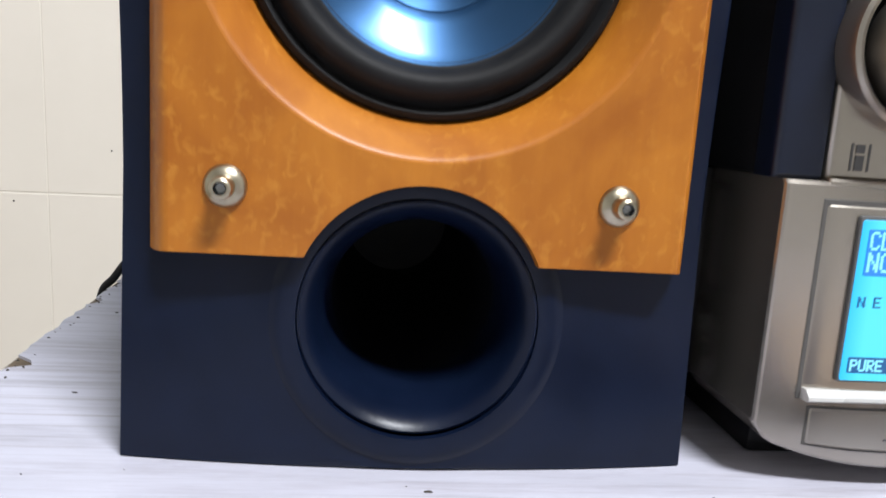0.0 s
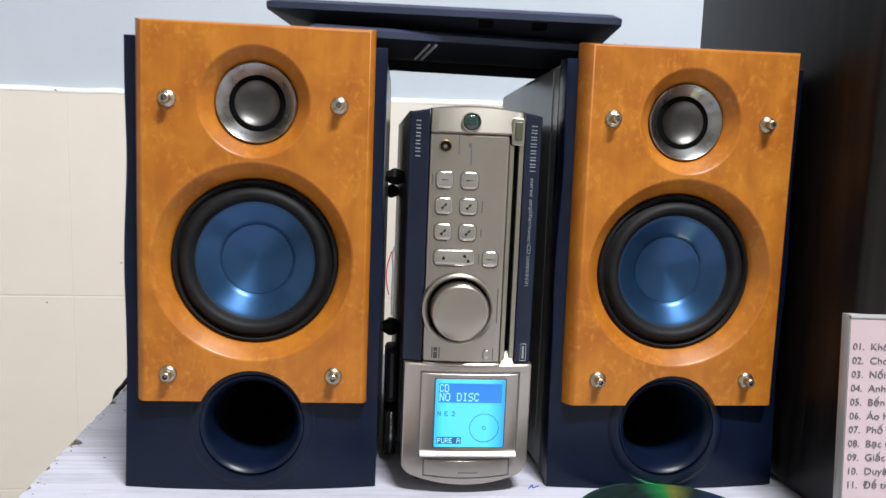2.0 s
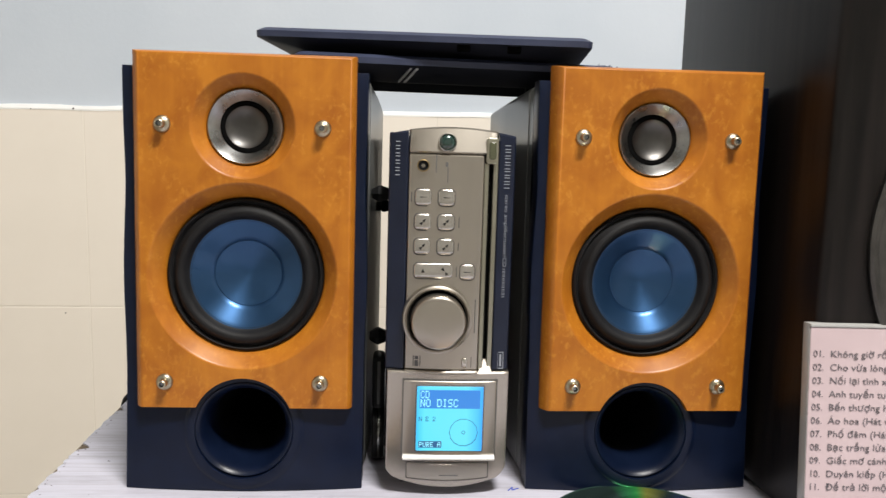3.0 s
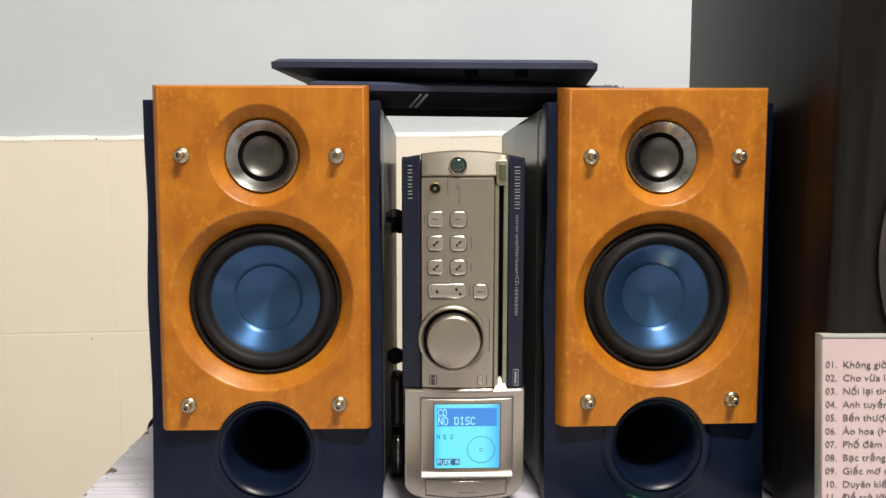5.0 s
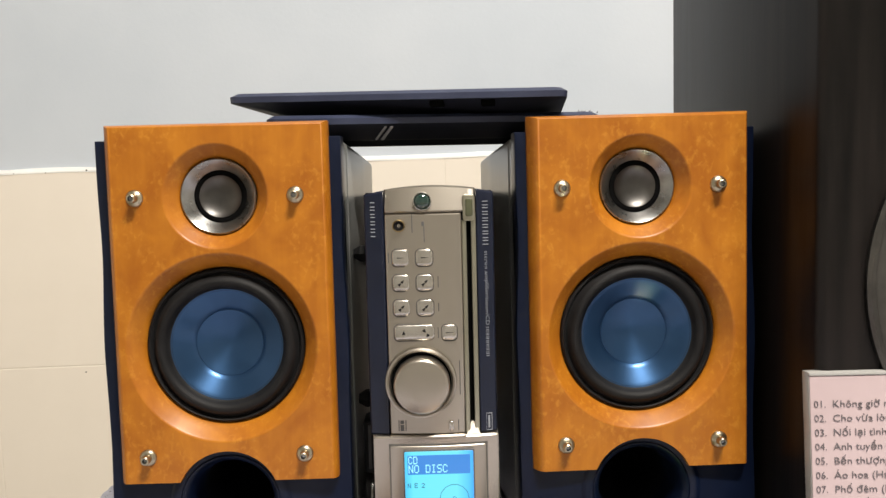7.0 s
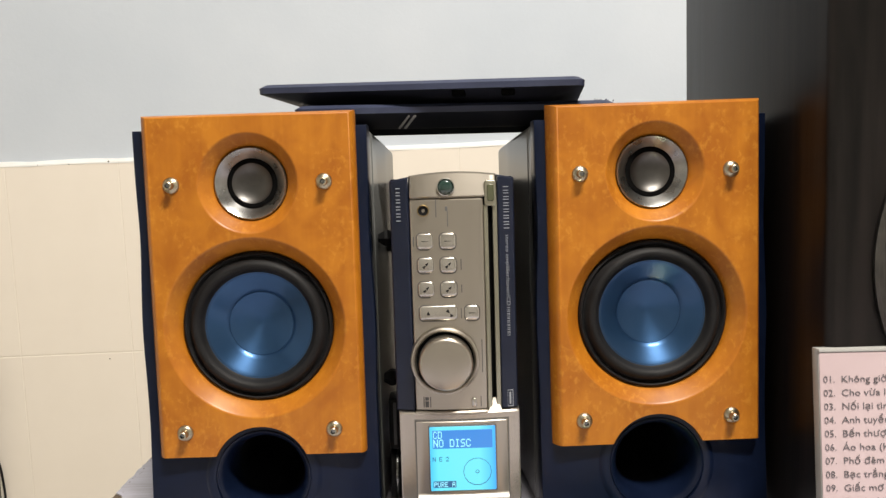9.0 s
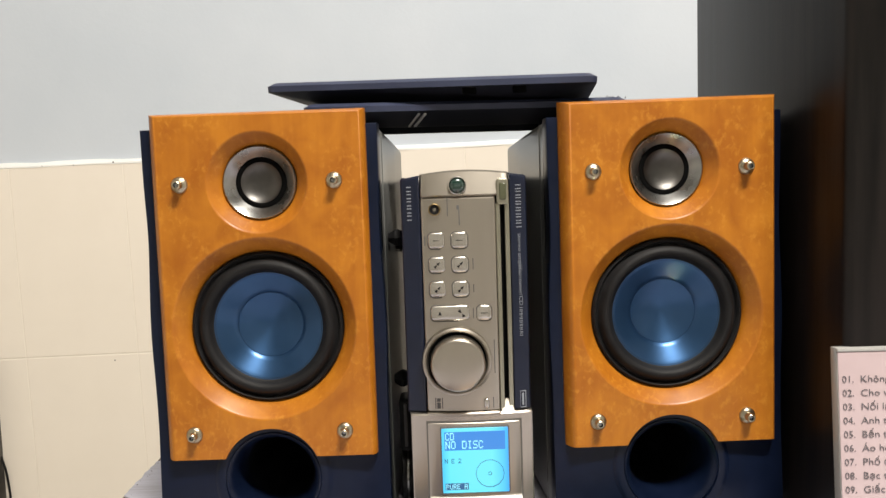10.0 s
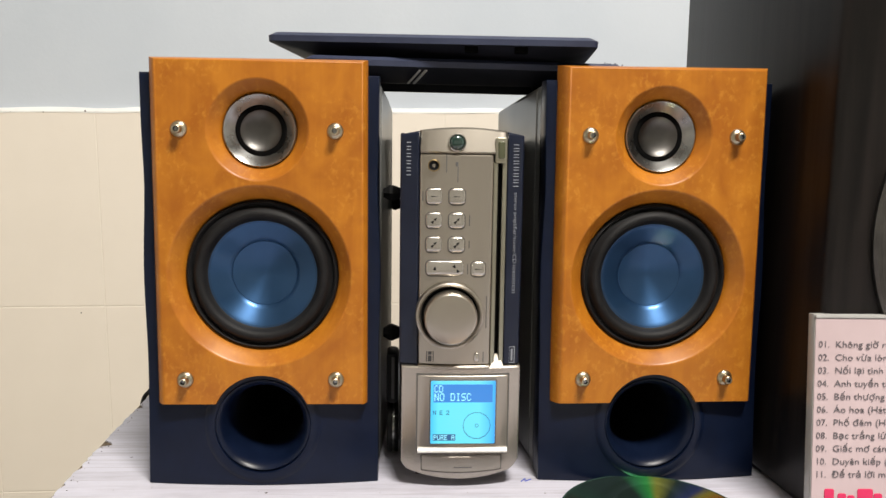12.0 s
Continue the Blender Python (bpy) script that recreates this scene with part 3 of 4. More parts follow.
def loudspeaker(m, label):
    sp = thing("loudspeaker", m, label, "loudspeaker", "pair of loudspeakers")
    part("cabinet", cabinet_mesh(), M_CAB, sp, "grey metallic cabinet sides")
    part("front_frame", frame_mesh(), M_NAVY, sp, "dark navy front frame")
    base = part("lower_baffle", baffle_mesh(), M_NAVY, sp, "dark navy bowed lower front")
    part("port_flare", lathe([(0.0320, 0.0105), (0.03195, 0.0088), (0.0317, 0.0083), (0.0311, 0.0081), (0.0300, 0.0089), (0.0285, 0.0107), (0.0273, 0.0130), (0.0262, 0.0160), (0.0254, 0.0196), (0.0248, 0.0242), (0.0244, 0.0300), (0.0241, 0.0380)], 0, PORT_Z, 72), M_NAVY, base, "flared navy bass port")
    part("port_tube", lathe([(0.0241, 0.0380), (0.0240, 0.0450), (0.0240, 0.19), (0.0, 0.1901)], 0, PORT_Z, 72), M_TUBE_IN, base, "black inside of the port")
    plate = part("front_plate", plate_mesh(), M_MAPLE, sp, "orange birdseye maple front plate", angle=40, plane=True)
    woofer = part("woofer_surround", lathe([(0.0503, 0.0150), (0.0496, 0.0132), (0.0484, 0.0126), (0.0474, 0.0136), (0.0466, 0.0150), (0.0455, 0.0142), (0.0443, 0.0118), (0.0425, 0.0101), (0.0407, 0.0098), (0.0390, 0.0108), (0.0376, 0.0130), (0.0368, 0.0152), (0.0360, 0.0158), (0.0352, 0.0160)], 0, WOOF_Z, 96), M_RUBBER, sp, "black rubber woofer surround", angle=60)
    part("woofer_cone", lathe([(0.0362, 0.0157), (0.0355, 0.0159), (0.0330, 0.0172), (0.0290, 0.0194), (0.0250, 0.0216), (0.0221, 0.0232), (0.0219, 0.0236), (0.0217, 0.0236), (0.0215, 0.0234), (0.0180, 0.0247), (0.0130, 0.0262), (0.0080, 0.0273), (0.0040, 0.0279), (0.0, 0.0281)], 0, WOOF_Z, 96), M_CONE, woofer, "blue anodised metal cone")
    ring = part("tweeter_ring", lathe([(0.0240, 0.0130), (0.0238, 0.0113), (0.0231, 0.0108), (0.0224, 0.0113), (0.0195, 0.0142), (0.0168, 0.0168), (0.0166, 0.0180)], 0, TWEET_Z, 72), M_RING, sp, "brushed silver tweeter ring")
    part("tweeter_edge", lathe([(0.0170, 0.0172), (0.0160, 0.0168), (0.0148, 0.0168), (0.0138, 0.0172), (0.0126, 0.0180)], 0, TWEET_Z, 64), M_DARK, ring, "black roll edge")
    part("tweeter_dome", lathe([(0.0134, 0.0168), (0.0130, 0.0172), (0.0112, 0.0184), (0.0090, 0.0195), (0.006, 0.0203), (0.003, 0.0208), (0.0, 0.0210)], 0, TWEET_Z, 64), M_DOME, ring, "dull grey metal dome")
    for x, z in ((-0.0495, 0.2385), (0.0495, 0.2385), (-0.0495, 0.0745), (0.0495, 0.0745)):
        st = part("grille_stud", lathe([(0.0054, 0.0042), (0.0053, 0.0034), (0.0046, 0.0025), (0.0036, 0.0019), (0.0029, 0.0016), (0.0028, -0.0022), (0.0026, -0.0030), (0.0021, -0.0034), (0.0016, -0.0034)], x, z, 28), M_STEEL, plate, "nickel grille stud")
        part("socket", lathe([(0.0017, -0.00335), (0.0014, -0.0030), (0.0013, -0.0016), (0.0, -0.0015)], x, z, 6), M_RING, sp, "dark hexagon recess")
    part("foot_pad", boxed(-0.072, 0.072, 0.022, 0.195, 0.0, 0.0022, 0.0005), M_BLACK, sp)
    return sp


loudspeaker(pose(0, 0, 0), "orange maple-fronted loudspeaker with blue cone beside chipped table edge")
loudspeaker(pose(0.2662, 0.0020, 0, 0, -0.25, 1.2), "orange maple-fronted loudspeaker with blue cone beside black tower cabinet")

# ---- receiver ----
AX = 0.1325
amp = thing("compact_disc_receiver", pose(AX, 0.0015, 0), "upright silver and navy disc receiver with lit blue display", "stereo receiver")


def bow(x, edge=0.006):
    """Front of the receiver, bowed outward in plan."""
    return edge * (x / 0.041) ** 2


def bowed_slab(x0, x1, z0f, z1f, y_back, lift=0.0, nx=14, rim=0.0012, edge=0.006):
    """Slab with the bowed front; z0f and z1f give foot and head along x."""
    bm = bmesh.new()
    cols = []
    xs = [x0, x0 + rim * 0.4] + [x0 + rim + (x1 - x0 - 2 * rim) * k / nx for k in range(nx + 1)] + [x1 - rim * 0.4, x1]
    for k, x in enumerate(xs):
        y = bow(x, edge) + lift + (rim if k in (0, nx + 4) else rim * 0.25 if k in (1, nx + 3) else 0)
        a, b = z0f(x), z1f(x)
        cols.append([bm.verts.new(p) for p in ((x, y_back, a), (x, y + rim, a), (x, y, a + rim), (x, y, b - rim), (x, y + rim, b), (x, y_back, b))])
    for a, b in zip(cols, cols[1:]):
        for k in range(6):
            bm.faces.new((a[k], a[(k + 1) % 6], b[(k + 1) % 6], b[k]))
    bm.faces.new(cols[0])
    bm.faces.new(cols[-1][::-1])
    return bm


part("chassis", boxed(-0.0378, 0.0378, 0.014, 0.255, 0.014, 0.2365, 0.003), M_BLACK, amp, "black metal body", angle=30)
part("side_panel", boxed(-0.0411, -0.0379, 0.0165, 0.250, 0.0846, 0.2385, 0.0009), M_BLACK, amp, "black side panel")
part("side_panel", boxed(-0.0411, -0.0379, 0.0455, 0.250, 0.016, 0.0842, 0.0009), M_BLACK, amp, "black side panel")
part("side_panel", boxed(0.0379, 0.0399, 0.0165, 0.250, 0.016, 0.2385, 0.0006), M_BLACK, amp, "black side panel")


def arch(x):
    return 0.2424 - 0.0024 * (x / 0.03) ** 2


part("left_strip", bowed_slab(-0.0412, -0.0287, lambda x: 0.0842, lambda x: arch(x) - 0.0006, 0.016), M_STRIP, amp, "navy front strip")
part("right_strip", bowed_slab(0.0288, 0.0400, lambda x: 0.0842, lambda x: arch(x) - 0.0006, 0.016), M_STRIP, amp, "navy front strip")
cap = bowed_slab(-0.0284, 0.0286, lambda x: 0.2254, arch, 0.016, -0.0008)
for v in cap.verts:
    if v.co.y < 0.012:
        v.co.y += 0.32 * max(0.0, v.co.z - 0.2270)
part("top_cap", cap, M_SILVER, amp, "silver top cap")
panel = part("control_panel", bowed_slab(-0.0284, 0.0196, lambda x: 0.0846, lambda x: 0.2251, 0.016, -0.0002), M_SILVER, amp, "brushed silver control panel")
part("slot_back", bowed_slab(0.0198, 0.0286, lambda x: 0.0850, lambda x: 0.2252, 0.016, 0.0052), M_DARK, amp, "dark disc slot")
part("slot_cheek", bowed_slab(0.0197, 0.0226, lambda x: 0.0850, lambda x: 0.2200, 0.016, 0.0001, 3, 0.0006), M_OLIVE, amp, "olive-silver slot edge", angle=10)
part("slot_cheek", bowed_slab(0.0256, 0.0286, lambda x: 0.0850, lambda x: 0.2252, 0.016, 0.0004, 3, 0.0004), M_OLIVE, amp, "olive-silver slot edge", angle=10)
part("slot_foot", loops([[(0.0200, 0.0004, 0.0843), (0.0288, 0.0012, 0.0843), (0.0288, 0.0100, 0.0843), (0.0200, 0.0100, 0.0843)], [(0.0234, 0.0050, 0.0915), (0.0258, 0.0053, 0.0915), (0.0258, 0.0100, 0.0915), (0.0234, 0.0100, 0.0915)]]), M_SILVER, amp, "bright silver chamfer under the slot")
part("slot_window", pad(0.0205, 0.0282, 0.2195, 0.2362, 0.0018, 0.0002, 0.008, 0.0008), M_OLIVE, amp, "olive-silver key surround")
part("eject_key", pad(0.0222, 0.0266, 0.2225, 0.2335, 0.0012, -0.0010, 0.006, 0.0006), M_WINDOW, amp, "translucent olive key")

# controls
lens = part("sensor_bezel", lathe([(0.0059, 0.002), (0.0058, -0.0014), (0.0053, -0.0018), (0.0049, -0.0012), (0.0048, 0.0)], -0.0045, 0.2325, 36), M_BUTTON, amp, "silver sensor ring")
part("sensor_lens", lathe([(0.0049, -0.0008), (0.0041, -0.0018), (0.0027, -0.0025), (0.0, -0.0028)], -0.0045, 0.2325, 36), M_EYE, lens, "dark green sensor lens")
jack = part("headphone_jack", lathe([(0.0040, 0.003), (0.0039, -0.0010), (0.0034, -0.0012), (0.0030, -0.0002)], -0.0195, 0.2175, 30), M_GOLD, amp, "brass headphone socket")
part("jack_inner", lathe([(0.0031, -0.0001), (0.0022, 0.0002), (0.0019, -0.0004), (0.0015, 0.0006), (0.0, 0.003)], -0.0195, 0.2175, 24), M_BLACK, jack, "black socket hole")


def key(x0, x1, z0, z1, glyph=None):
    cx, cz = (x0 + x1) / 2, (z0 + z1) / 2
    y = bow(cx)
    k = part("key", pad(x0, x1, z0, z1, 0.0030, y - 0.0016, y + 0.004, 0.0015, 0.0003), M_BUTTON, amp, "polished silver key")
    well = bmesh.new()
    a = rrect(x0 - 0.0005, x1 + 0.0003, z0 - 0.0006, z1 + 0.0003, 0.0034)
    loops([[(x, y - 0.0005, z) for x, z in a], [(x, y + 0.003, z) for x, z in a]], bm=well)
    part("key_gap", well, M_SEAM, k, "dark gap round the key", flat=True)
    if glyph:
        for gx, gz, w, h, rot in glyph:
            g = bmesh.new()
            c, s = math.cos(radians(rot)), math.sin(radians(rot))
            pts = [(cx + gx + (px * c - pz * s), cz + gz + (px * s + pz * c)) for px, pz in ((-w, -h), (w, -h * 0.2), (w, h * 0.2), (-w, h))]
            loops([[(x, y - 0.0021, z) for x, z in pts], [(x, y - 0.0014, z) for x, z in pts]], bm=g)
            part("symbol", g, M_BLACK, k, "black symbol", flat=True)


arrow = ((-0.0009, -0.0009, 0.0010, 0.0010, 45), (0.0009, 0.0009, 0.0011, 0.0009, 45))
bar = ((0.0, 0.0, 0.0022, 0.0003, 0),)
key(-0.0243, -0.0134, 0.1922, 0.2030, bar)
key(-0.0095, 0.0014, 0.1922, 0.2030, bar)
key(-0.0243, -0.0134, 0.1766, 0.1872, arrow)
key(-0.0095, 0.0014, 0.1766, 0.1872, arrow)
key(-0.0243, -0.0134, 0.1608, 0.1714, arrow)
key(-0.0095, 0.0014, 0.1608, 0.1714, arrow)
key(-0.0240, 0.0014, 0.1454, 0.1556, ((-0.0068, 0.0, 0.0011, 0.0011, 90), (0.0062, 0.001, 0.0011, 0.0011, -45), (0.0085, -0.0018, 0.0009, 0.0012, 0)))
key(0.0056, 0.0156, 0.1450, 0.1552, bar)
part("oval_key", pad(0.0088, 0.0122, 0.0870, 0.0938, 0.0016, -0.0020, 0.002, 0.0008), M_BUTTON, amp, "small oval silver key")
dial = part("dial_ring", lathe([(0.0226, 0.006), (0.0226, -0.0030), (0.0221, -0.0046), (0.0210, -0.0052), (0.0200, -0.0048), (0.0192, -0.0034), (0.0188, -0.001)], -0.0080, 0.1193, 80), M_SILVER, amp, "silver ring round the volume dial")
part("dial_groove", lathe([(0.0189, -0.0012), (0.0170, -0.0010)], -0.0080, 0.1193, 64), M_DARK, dial, "dark groove")
part("volume_dial", lathe([(0.0175, 0.0), (0.0175, -0.0105), (0.0172, -0.0122), (0.0164, -0.0132), (0.0150, -0.0136), (0.008, -0.0140), (0.0, -0.0141)], -0.0075, 0.1188, 80), M_SILVER, amp, "brushed silver volume dial", angle=50)


def foot_line(x):
    return 0.0060 + 0.0035 * (x / 0.0265) ** 2 + 0.0032 * (max(abs(x) - 0.034, 0) / 0.0050) ** 2


part("lower_housing", bowed_slab(-0.0396, 0.0405, foot_line, lambda x: 0.0842, 0.045, -0.0020, 30, 0.0010, 0.0035), M_HOUSING, amp, "champagne silver lower housing", angle=18)
part("panel_foot", bowed_slab(-0.0284, 0.0196, lambda x: 0.0826, lambda x: 0.0850, 0.004, -0.0027, 12, 0.0007), M_SILVER, panel, "bright lower edge of the panel", angle=18)
part("bezel_seam", bowed_slab(-0.0295, 0.0331, lambda x: 0.0253, lambda x: 0.0798, 0.004, -0.0023, 12, 0.0002, 0.0035), M_SEAM, amp, "fine dark seam")
bez = part("display_bezel", bowed_slab(-0.0290, 0.0326, lambda x: 0.0258, lambda x: 0.0793, 0.004, -0.0027, 12, 0.0014, 0.0035), M_SILVER, amp, "silver display surround")
part("bezel_lip", loops([[(x, 0.0010, 0.0288), (x, -0.0030, 0.0288), (x, -0.0048, 0.0272), (x, -0.0050, 0.0263), (x, -0.0042, 0.0257), (x, 0.0010, 0.0257)] for x in (-0.0284, 0.0320)]), M_LIP, bez, "polished lower lip, its bright reflection painted pale")
part("display_gap", pad(-0.0205, 0.0245, 0.0312, 0.0762, 0.001, -0.0031, 0.0, 0.0004), M_INK, bez, "dark display border")
lcd = part("display", pad(-0.0198, 0.0236, 0.0318, 0.0752, 0.0008, -0.0034, 0.0, 0.0003), M_LCD, amp, "glowing cyan display")
part("display_band", pad(-0.0180, 0.0216, 0.0605, 0.0728, 0.0004, -0.0037, -0.0030, 0.0001), M_LCD_BAND, lcd, "blue title band")
FACE = pose(0, 0, 0, 90)
DOTS = {"C": "0E11101010110E", "D": "1E11111111111E", "N": "11191915131311", "O": "0E11111111110E", "I": "0E04040404040E", "S": "0F10100E01011E", "P": "1E11111E101010",
        "U": "1111111111110E", "R": "1E11111E141211", "E": "1F10101E10101F", "A": "0E11111F111111", "2": "0E11010204081F", " ": "00000000000000"}


def dot_text(body, x, z, px, pz, mat, y, gap=0):
    """Display lettering out of small square cells."""
    bm = bmesh.new()
    for k, ch in enumerate(body):
        rows = DOTS[ch]
        for r in range(7):
            bits = int(rows[2 * r:2 * r + 2], 16)
            for c in range(5):
                if bits >> (4 - c) & 1:
                    x0, z0 = x + (k * (6 + gap) + c) * px, z + (6 - r) * pz
                    boxed(x0, x0 + px * 0.96, y, y + 0.0003, z0, z0 + pz * 0.96, bm=bm)
    return part("display_text", bm, mat, lcd, flat=True)


dot_text("CD", -0.0174, 0.0674, 0.00052, 0.00070, M_LCD_PALE, -0.0040)
dot_text("NO DISC", -0.0174, 0.0616, 0.00060, 0.00075, M_LCD_PALE, -0.0040)
dot_text("NE2", -0.0182, 0.0520, 0.00040, 0.00042, M_LCD_INK, -0.0038, 5)
part("mode_band", pad(-0.0182, -0.0030, 0.0340, 0.0384, 0.0003, -0.0037, -0.0030, 0.0001), M_LCD_INK, lcd, "dark mode label")
dot_text("PURE A", -0.0177, 0.0346, 0.00040, 0.00046, M_LCD_PALE, -0.0040)
for r in (0.0094, 0.0013):
    part("disc_symbol", lathe([(r, -0.0038), (r - 0.00035, -0.0038), (r - 0.00035, -0.0033), (r, -0.0033)], 0.0112, 0.0445, 14 if r > 0.005 else 8), M_LCD_INK, lcd, "drawn disc outline", flat=True)
gap = bowed_slab(-0.0260, 0.0288, lambda x: 0.0107 + 0.0016 * (x / 0.027) ** 2, lambda x: 0.0235, 0.002, -0.0023, 12, 0.0002, 0.0035)
part("drawer_gap", gap, M_SEAM, amp, "dark seam")
part("drawer", bowed_slab(-0.0254, 0.0282, lambda x: 0.0112 + 0.0016 * (x / 0.027) ** 2, lambda x: 0.0230, 0.004, -0.0030, 12, 0.0008, 0.0035), M_SILVER, amp, "silver front flap")
part("drawer_mark", pad(-0.0040, 0.0085, 0.0146, 0.0152, 0.0002, -0.0033, -0.002, 0.0001), M_INK, amp, "grey print")
for x, z, w, h in ((-0.0112, 0.219, 0.0003, 0.0060), (-0.0045, 0.2185, 0.0008, 0.0014), (-0.0038, 0.2120, 0.0003, 0.0050), (0.0042, 0.1820, 0.0003, 0.0036), (0.0042, 0.1662, 0.0003, 0.0026), (-0.0264, 0.1975, 0.0003, 0.0032), (0.0035, 0.1500, 0.0003, 0.0034), (0.0165, 0.1210, 0.0003, 0.0110), (0.0150, 0.0905, 0.0003, 0.0036), (-0.0228, 0.0908, 0.0003, 0.0036), (-0.0207, 0.0893, 0.0012, 0.0020), (-0.0207, 0.0930, 0.0012, 0.0011), (-0.0184, 0.0908, 0.0003, 0.0036)):
    part("panel_print", pad(x - w, x + w, z - h, z + h, 0.0001, bow(x) - 0.0004, bow(x) + 0.001, 0.00005), M_INK, panel, "small grey print", flat=True)
# upright lettering and plain marks on the navy strips
DOWN = pose(0, 0, 0, 90) @ pose(0, 0, 0, 0, 0, -90)
lettering("strip_text", "stereo amplifier/tuner/CD", 0.0034, pose(0.0338, bow(0.034) - 0.0002, 0.2005) @ DOWN, M_PRINT, amp, 0.0470)
for n, z0, step, xa, xb, nm in ((7, 0.2318, 0.0041, 0.0326, 0.0364, "maker_mark"), (8, 0.1520, 0.0024, 0.0337, 0.0357, "model_mark"), (5, 0.2325, 0.0046, -0.0371, -0.0343, "series_mark")):
    for k in range(n):
        z, yf = z0 - step * k, bow((xa + xb) / 2) - 0.0004
        mark = bmesh.new()
        boxed(xa, xb, yf, 0.006, z - step * 0.12, z, bm=mark)
        boxed(xa, xb, yf, 0.006, z - step * 0.70, z - step * 0.58, bm=mark)
        part(nm, mark, M_PRINT, amp, "plain white mark", flat=True)
badge = bmesh.new()
for b in ((0.0327, 0.0331, 0.0856, 0.0968), (0.0363, 0.0367, 0.0856, 0.0968), (0.0331, 0.0363, 0.0964, 0.0968), (0.0331, 0.0363, 0.0856, 0.0860), (0.0341, 0.0353, 0.0872, 0.0952)):
    boxed(b[0], b[1], bow(0.035) - 0.0005, 0.006, b[2], b[3], bm=badge)
part("badge", badge, M_PRINT, amp, "framed white badge", flat=True)
# rubber feet on the flank and the base below


def flank_turning(profile, y, z, seg=20, start=-0.0412):
    """Turned form that stands out sideways from the receiver's flank; profile rows (radius, distance)."""
    return loops([[(start - d, y + max(r, 0.0003) * math.cos(2 * math.pi * k / seg), z + max(r, 0.0003) * math.sin(2 * math.pi * k / seg)) for k in range(seg)] for r, d in profile])


for y, z, reach in ((0.060, 0.1965, 0.0125), (0.060, 0.0935, 0.0120), (0.200, 0.1800, 0.0110)):
    part("side_foot", flank_turning([(0.0040, 0.0), (0.0050, 0.0015), (0.0066, 0.45 * reach), (0.0064, 0.62 * reach), (0.0034, reach), (0.0, reach + 0.0001)], y, z, 6), M_RUBBER, amp, "black rubber foot on the side", angle=20)
part("stand_plate", boxed(-0.0505, -0.0416, 0.050, 0.074, 0.0415, 0.0800, 0.003), M_BLACK, amp, "black bracket on the side")
part("stand_strip", boxed(-0.0468, -0.0446, 0.0482, 0.0505, 0.046, 0.077, 0.0004), M_INK, amp, "dark grey strip")
wheel = part("side_wheel", flank_turning([(0.0190, 0.0004), (0.0196, 0.0014), (0.0196, 0.0030), (0.0188, 0.0034), (0.0188, 0.0046), (0.0196, 0.0050), (0.0196, 0.0078), (0.0186, 0.0088), (0.0, 0.0089)], 0.0650, 0.0206, 40), M_BLACK, amp, "round black foot on the side")
part("wheel_rim", flank_turning([(0.0186, 0.0033), (0.0194, 0.0034), (0.0194, 0.0046), (0.0186, 0.0047)], 0.0650, 0.0206, 40), M_RING, wheel, "grey metal rim")
part("base", boxed(-0.030, 0.030, 0.020, 0.240, 0.0, 0.0142, 0.002), M_BLACK, amp, "dark base")

# ---- grilles lying across the loudspeakers ----


def grille(m, label, T, clips=()):
    """Shallow plastic tray with sloped rim, cross ribs and pegs; open side down, or up when flipped."""
    L, W = 0.2270, 0.1400
    g = thing("loudspeaker_grille", m, label, "speaker grille", "spare grilles")
    hl, hw = L / 2, W / 2
    spec = ((hl - 0.0035, T), (hl, T - 0.0024), (hl - 0.0003, T - 0.0064), (hl - 0.0300, 0.0002), (hl - 0.0315, 0.0), (hl - 0.0340, 0.0), (hl - 0.0350, 0.0075))
    rings = []
    for h, z in spec:
        d = hl - h
        rings.append([(x, y, z) for x, y in rrect(-hl + d, hl - d, -hw + d, hw - d, 0.006, 4)])
    part("tray", loops(rings[:3], cap_last=False), M_NAVY_PLASTIC, g, "navy plastic frame", angle=25)
    part("back_face", loops(rings[2:], cap_first=False), M_GRILLE_BACK, g, "sloped underside with shade painted in", angle=25)
    for x, y in ((-0.074, -0.032), (0.074, -0.032), (-0.074, 0.032), (0.074, 0.032)):
        part("peg", boxed(x - 0.003, x + 0.003, y - 0.003, y + 0.003, -0.0006, 0.0076, 0.0006), M_BLACK, g)
    for xa, xb in clips:
        yo, yi, zo = -hw + 0.0050, -hw + 0.0285, (T - 0.0064) * 0.84
        part("clip", loops([[(xa, yo, zo + 0.002), (xb, yo, zo + 0.002), (xb, yo, zo - 0.0008), (xa, yo, zo - 0.0008)], [(xa - 0.006, yi, 0.0025), (xb - 0.006, yi, 0.0025), (xb - 0.006, yi, -0.0004), (xa - 0.006, yi, -0.0004)]]), M_CLIP, g, "pale clip", flat=True)
    for x in (() if clips else (0.028, 0.062)):
        part("catch", boxed(x - 0.0045, x + 0.0045, -hw + 0.0030, -hw + 0.0120, T - 0.0108, T - 0.0060, 0.0006), M_DARK, g, "dark moulded catch")
    return g


low_grille = grille(pose(0.1330, 0.1170, 0.2758, 0, 0, 5.0), "navy plastic loudspeaker grille bridging both loudspeakers", 0.0150, ((-0.0352, -0.0339), (-0.0312, -0.0294)))
grille(pose(0.1196, 0.1060, 0.2931, 0, 1.0, -7.5), "navy plastic loudspeaker grille stacked on another grille", 0.0125)

